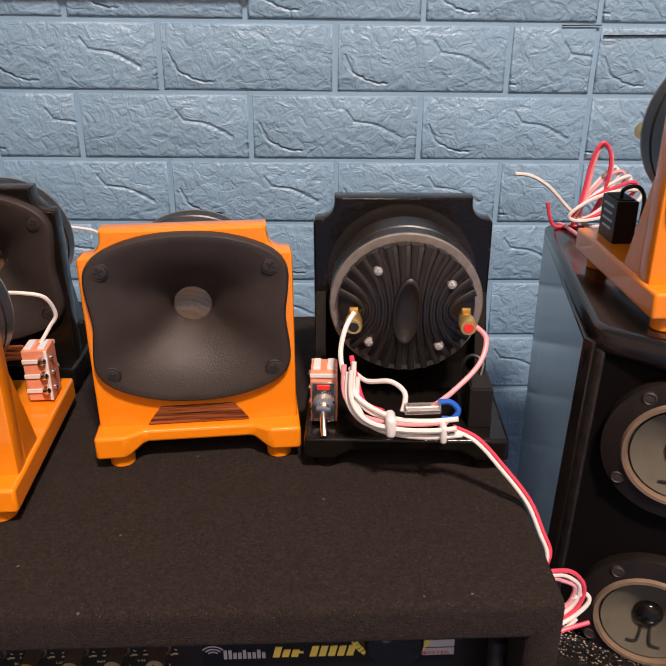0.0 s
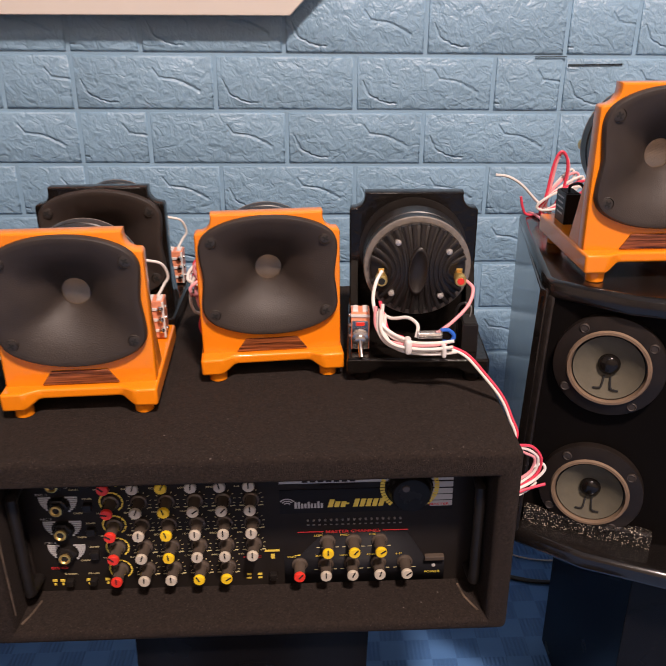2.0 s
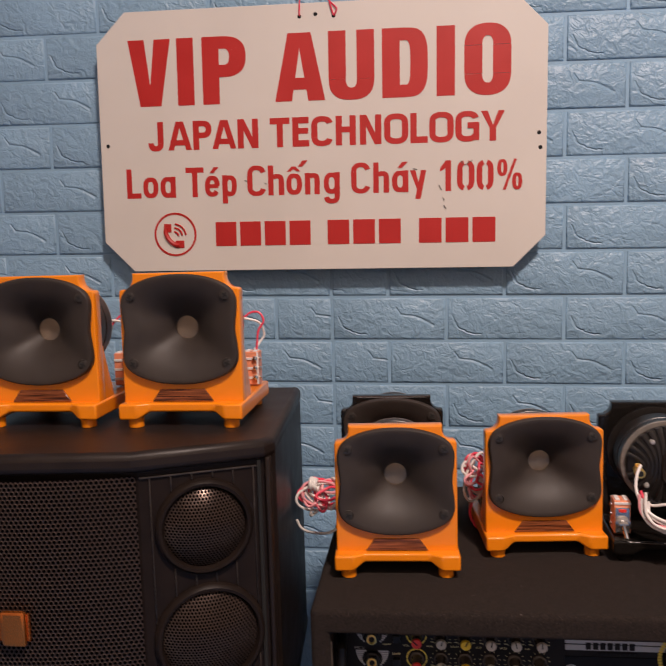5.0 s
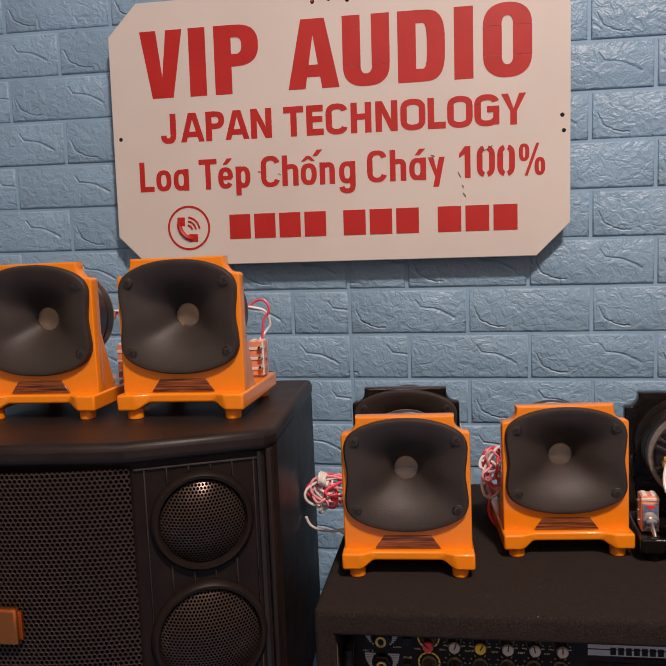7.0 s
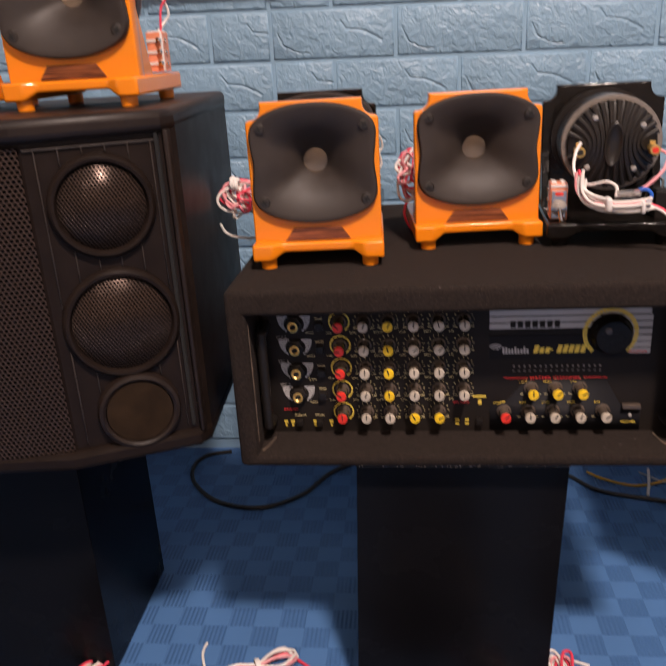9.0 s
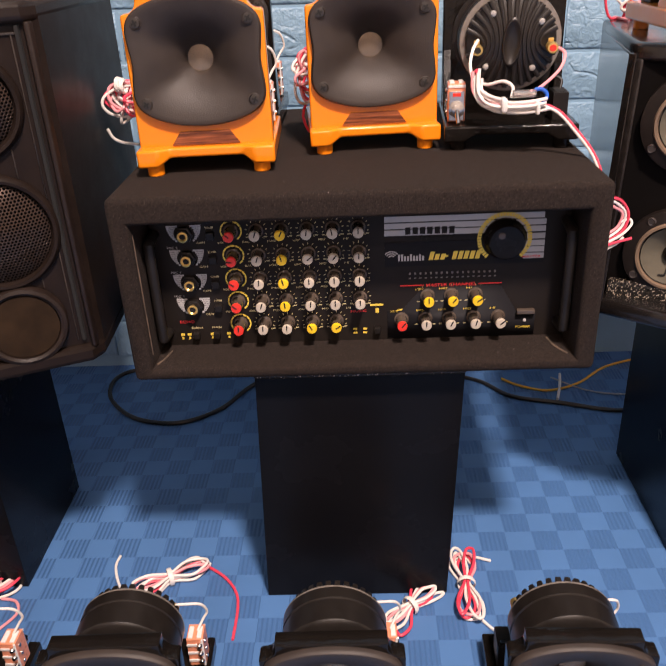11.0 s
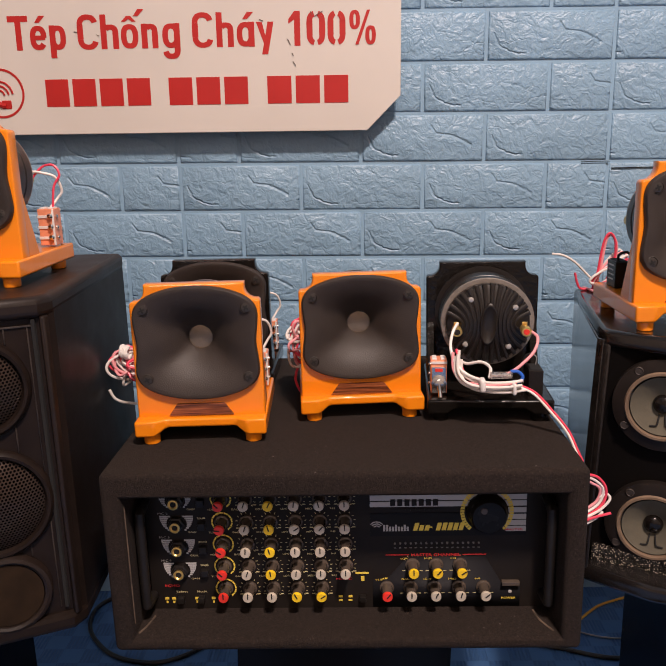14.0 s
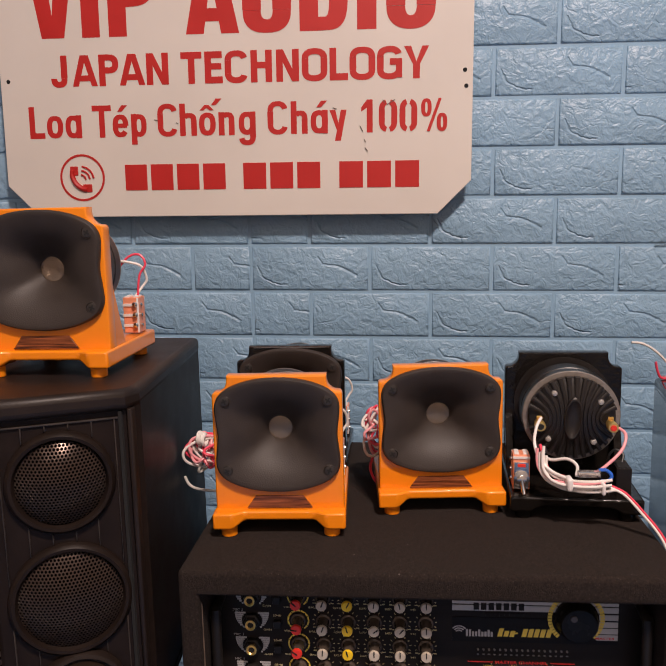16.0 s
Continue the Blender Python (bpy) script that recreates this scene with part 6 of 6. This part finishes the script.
st.append(([(0.245, 0.600, T + 0.002), (0.2400, 0.640, T + 0.002), (0.2345, 0.649, 0.612), (0.2325, 0.650, 0.601), (0.2355, 0.651, 0.593), (0.240, 0.652, 0.592)], PINK_WIRE, False))
coil("wire_bundle", "loose red and white wire bundle on the worn speaker", st, 0.0016)
# bundle hanging from the edge of the amplifier
st = []
for k, mm in enumerate((RED_WIRE, WHITE_WIRE, PINK_WIRE)):
    g = 0.0030 * k
    st.append(([(0.1530, 0.345, 0.4890 - g), (0.163, 0.347, 0.4900 - g), (0.175 - g, 0.350, 0.4860 - g), (0.1845 - g, 0.352, 0.4730), (0.1830 - g, 0.352, 0.4580 + g * 0.5), (0.172 - g * 0.6, 0.350, 0.4480 + g), (0.1530, 0.345, 0.4420 + g)], mm, False))
st.append(([(0.1530, 0.343, 0.4420), (0.167, 0.346, 0.4460), (0.180, 0.349, 0.4520), (0.1885, 0.351, 0.4610), (0.1865, 0.353, 0.4660), (0.178, 0.352, 0.4640)], WHITE_WIRE, False))
st.append(([(0.1530, 0.340, 0.4400), (0.168, 0.343, 0.4450), (0.1890, 0.347, 0.4485)], RED_WIRE, False))
st.append(([(0.1530, 0.341, 0.4360), (0.164, 0.344, 0.4390), (0.1760, 0.348, 0.4435), (0.182, 0.350, 0.4490)], WHITE_WIRE, False))
st.append(([(0.1550, 0.343, 0.4370), (0.1570, 0.342, 0.4280), (0.1545, 0.341, 0.4170), (0.1530, 0.340, 0.4100)], PINK_WIRE, False))
coil("wire_bundle", "red and white wire loops hanging beside the amplifier", st, 0.0014)
# bundles on the floor behind the floor units
F = FLOOR + 0.0025


def floor_coil(cx, cy, turn, n, length, label, tails):
    st = []
    for k in range(n):
        mm = (WHITE_WIRE, RED_WIRE, WHITE_WIRE, PINK_WIRE)[k % 4]
        pts = []
        wide_, slip = random.uniform(0.007, 0.027), random.uniform(-0.012, 0.012)
        for i in range(12):
            a = 2 * math.pi * i / 12
            u_ = (length - random.uniform(0.0, 0.010)) * math.cos(a)
            v_ = wide_ * math.sin(a) * (0.16 + 0.84 * abs(math.cos(a)) ** 0.7) + slip * math.cos(a)
            pts.append((cx + u_ * math.cos(turn) - v_ * math.sin(turn), cy + u_ * math.sin(turn) + v_ * math.cos(turn), F + 0.0022 * k + random.uniform(0, 0.002)))
        st.append((pts, mm, True))
    for pts, mm in tails:
        st.append((pts, mm, False))
    u = coil("wire_bundle", label, st, 0.0018)
    part("tie", lathe([(0.0105, -0.003), (0.0115, 0.0), (0.0105, 0.003)], (0, 0, 0), 16, "x", caps=False), WHITE_WIRE, u, m=pose(cx, cy, F + 0.006, 0, 0, math.degrees(turn)))
    return u


floor_coil(-0.318, 0.330, 0.45, 5, 0.052, "red and white tied wire bundle on the blue mat",
           [([(-0.393, 0.374, F), (-0.394, 0.356, F), (-0.383, 0.328, F), (-0.365, 0.300, F)], WHITE_WIRE), ([(-0.281, 0.356, F), (-0.250, 0.332, F), (-0.231, 0.298, F), (-0.229, 0.240, F)], RED_WIRE)])
floor_coil(0.040, 0.312, 1.52, 6, 0.056, "red and white tied wire bundle on the blue mat",
           [([(0.030, 0.350, F), (0.050, 0.362, F), (0.076, 0.354, F)], WHITE_WIRE), ([(0.052, 0.262, F), (0.066, 0.245, F), (0.085, 0.235, F)], WHITE_WIRE)])
floor_coil(-0.028, 0.280, 0.75, 5, 0.046, "knotted red and white wire bundle on the blue mat",
           [([(0.002, 0.302, F), (-0.012, 0.296, F), (-0.030, 0.282, F)], WHITE_WIRE), ([(-0.055, 0.262, F), (-0.085, 0.245, F), (-0.100, 0.220, F)], RED_WIRE)])
floor_coil(-0.542, 0.300, 0.85, 6, 0.050, "red and white tied wire bundle on the blue mat",
           [([(-0.520, 0.305, F), (-0.500, 0.300, F), (-0.492, 0.280, F), (-0.510, 0.250, F)], PINK_WIRE)])


def floor_cable(name, label, points, r, mat):
    ob = new(name, finish(tube(points, r, 8, 8), name, mat))
    return tagged(ob, label, "cable")


floor_cable("power_cable", "black power cable looped on the blue mat", [(-0.470, 0.860, F + 0.001), (-0.513, 0.845, F + 0.001), (-0.528, 0.806, F + 0.001), (-0.511, 0.749, F + 0.001), (-0.455, 0.692, F + 0.001), (-0.380, 0.676, F + 0.001), (-0.317, 0.714, F + 0.001), (-0.270, 0.790, F + 0.001), (-0.200, 0.840, F + 0.001)], 0.0036, BLACK_WIRE)
floor_cable("power_cable", "black power cable lying along the wall", [(0.020, 0.830, F + 0.001), (0.120, 0.786, F + 0.001), (0.170, 0.732, F + 0.001), (0.248, 0.707, F + 0.001), (0.340, 0.680, F + 0.001), (0.460, 0.700, F + 0.001)], 0.0034, BLACK_WIRE)
floor_cable("yellow_cable", "thin yellow cable near the wall", [(0.165, 0.790, F), (0.190, 0.766, F), (0.235, 0.748, F), (0.290, 0.768, F), (0.350, 0.820, F), (0.420, 0.850, F)], 0.0022, YELLOW_WIRE)
floor_cable("white_wire", "short white wire end on the mat", [(0.268, 0.800, F), (0.258, 0.760, F), (0.245, 0.720, F)], 0.0024, WHITE_WIRE)
floor_cable("grey_cable", "thin grey cable near the wall", [(0.250, 0.790, F), (0.300, 0.745, F), (0.360, 0.730, F), (0.430, 0.745, F)], 0.0014, SILVER_PRINT)


# ---------------------------------------------------------------- bricks of the wall, each a piece
def brick_mesh(w, h):
    d = 0.0030
    bm = bmesh.new()
    e = 0.0032
    ring = [(0, 0), (w, 0), (w, h), (0, h)]
    inn = [(e, e), (w - e, e), (w - e, h - e), (e, h - e)]
    a = [bm.verts.new((x - w / 2, 0.0, z - h / 2)) for x, z in ring]
    b = [bm.verts.new((x - w / 2, -d * 0.65, z - h / 2)) for x, z in [(0.0009, 0.0009), (w - 0.0009, 0.0009), (w - 0.0009, h - 0.0009), (0.0009, h - 0.0009)]]
    c = [bm.verts.new((x - w / 2, -d, z - h / 2)) for x, z in inn]
    for p, q in ((a, b), (b, c)):
        for i in range(4):
            bm.faces.new((p[i], p[(i + 1) % 4], q[(i + 1) % 4], q[i]))
    bm.faces.new(c)
    return finish(bm, "brick", BLUE_BRICK, 60)


PITCH, BRICK, SEAM, GAP = 0.0746, 0.1929, -0.3365, 0.0052
WIDTH = BRICK * 3.5
full = brick_mesh(BRICK - GAP, PITCH - GAP)
half = brick_mesh(BRICK / 2 - GAP, PITCH - GAP)
far = bmesh.new()
TILT_WALL = radians(0.95)
for row in range(-9, 27):
    zc = 0.7460 + PITCH * row
    for panel in range(-3, 4):
        left = SEAM + WIDTH * panel
        xs = []
        if row % 2 == 0:
            xs = [(left + BRICK * (k + 0.5), full) for k in range(3)] + [(left + BRICK * 3.25, half)]
        else:
            xs = [(left + BRICK * 0.25, half)] + [(left + BRICK * (k + 1.0), full) for k in range(3)]
        for x, me in xs:
            z = zc - math.tan(TILT_WALL) * (x + 0.05)
            if x < X0 + 0.1 or x > X1 - 0.1 or z < FLOOR + 0.05 or z > CEIL - 0.05:
                continue
            mm = pose(x, BACK - 0.0002 + random.uniform(-0.0006, 0.0006), z, 0, 0.95, 0)
            if -1.15 < x < 0.95 and 0.30 < z < 1.52:
                o = new("brick", me)
                o.parent = wall_north
                o.matrix_basis = mm
            else:
                t = bmesh.new()
                t.from_mesh(me)
                t.transform(mm)
                far = merge(far, t)
# dark strips: an open seam, then the shadow line below a panel's lip
for x0_, x1_, z_ in ((0.297, 0.340, 0.7765), (0.344, 0.420, 0.7660)):
    part("seam_and_lip_shade", box((x0_ + x1_) / 2, BACK - 0.0042, z_, x1_ - x0_, 0.003, 0.0010), DARK, wall_north, "dark strip for an open seam and painted lip shade", m=pose(0, 0, 0))
o = part("more_bricks", far, BLUE_BRICK, wall_north)
tagged(o, kind="stuff")
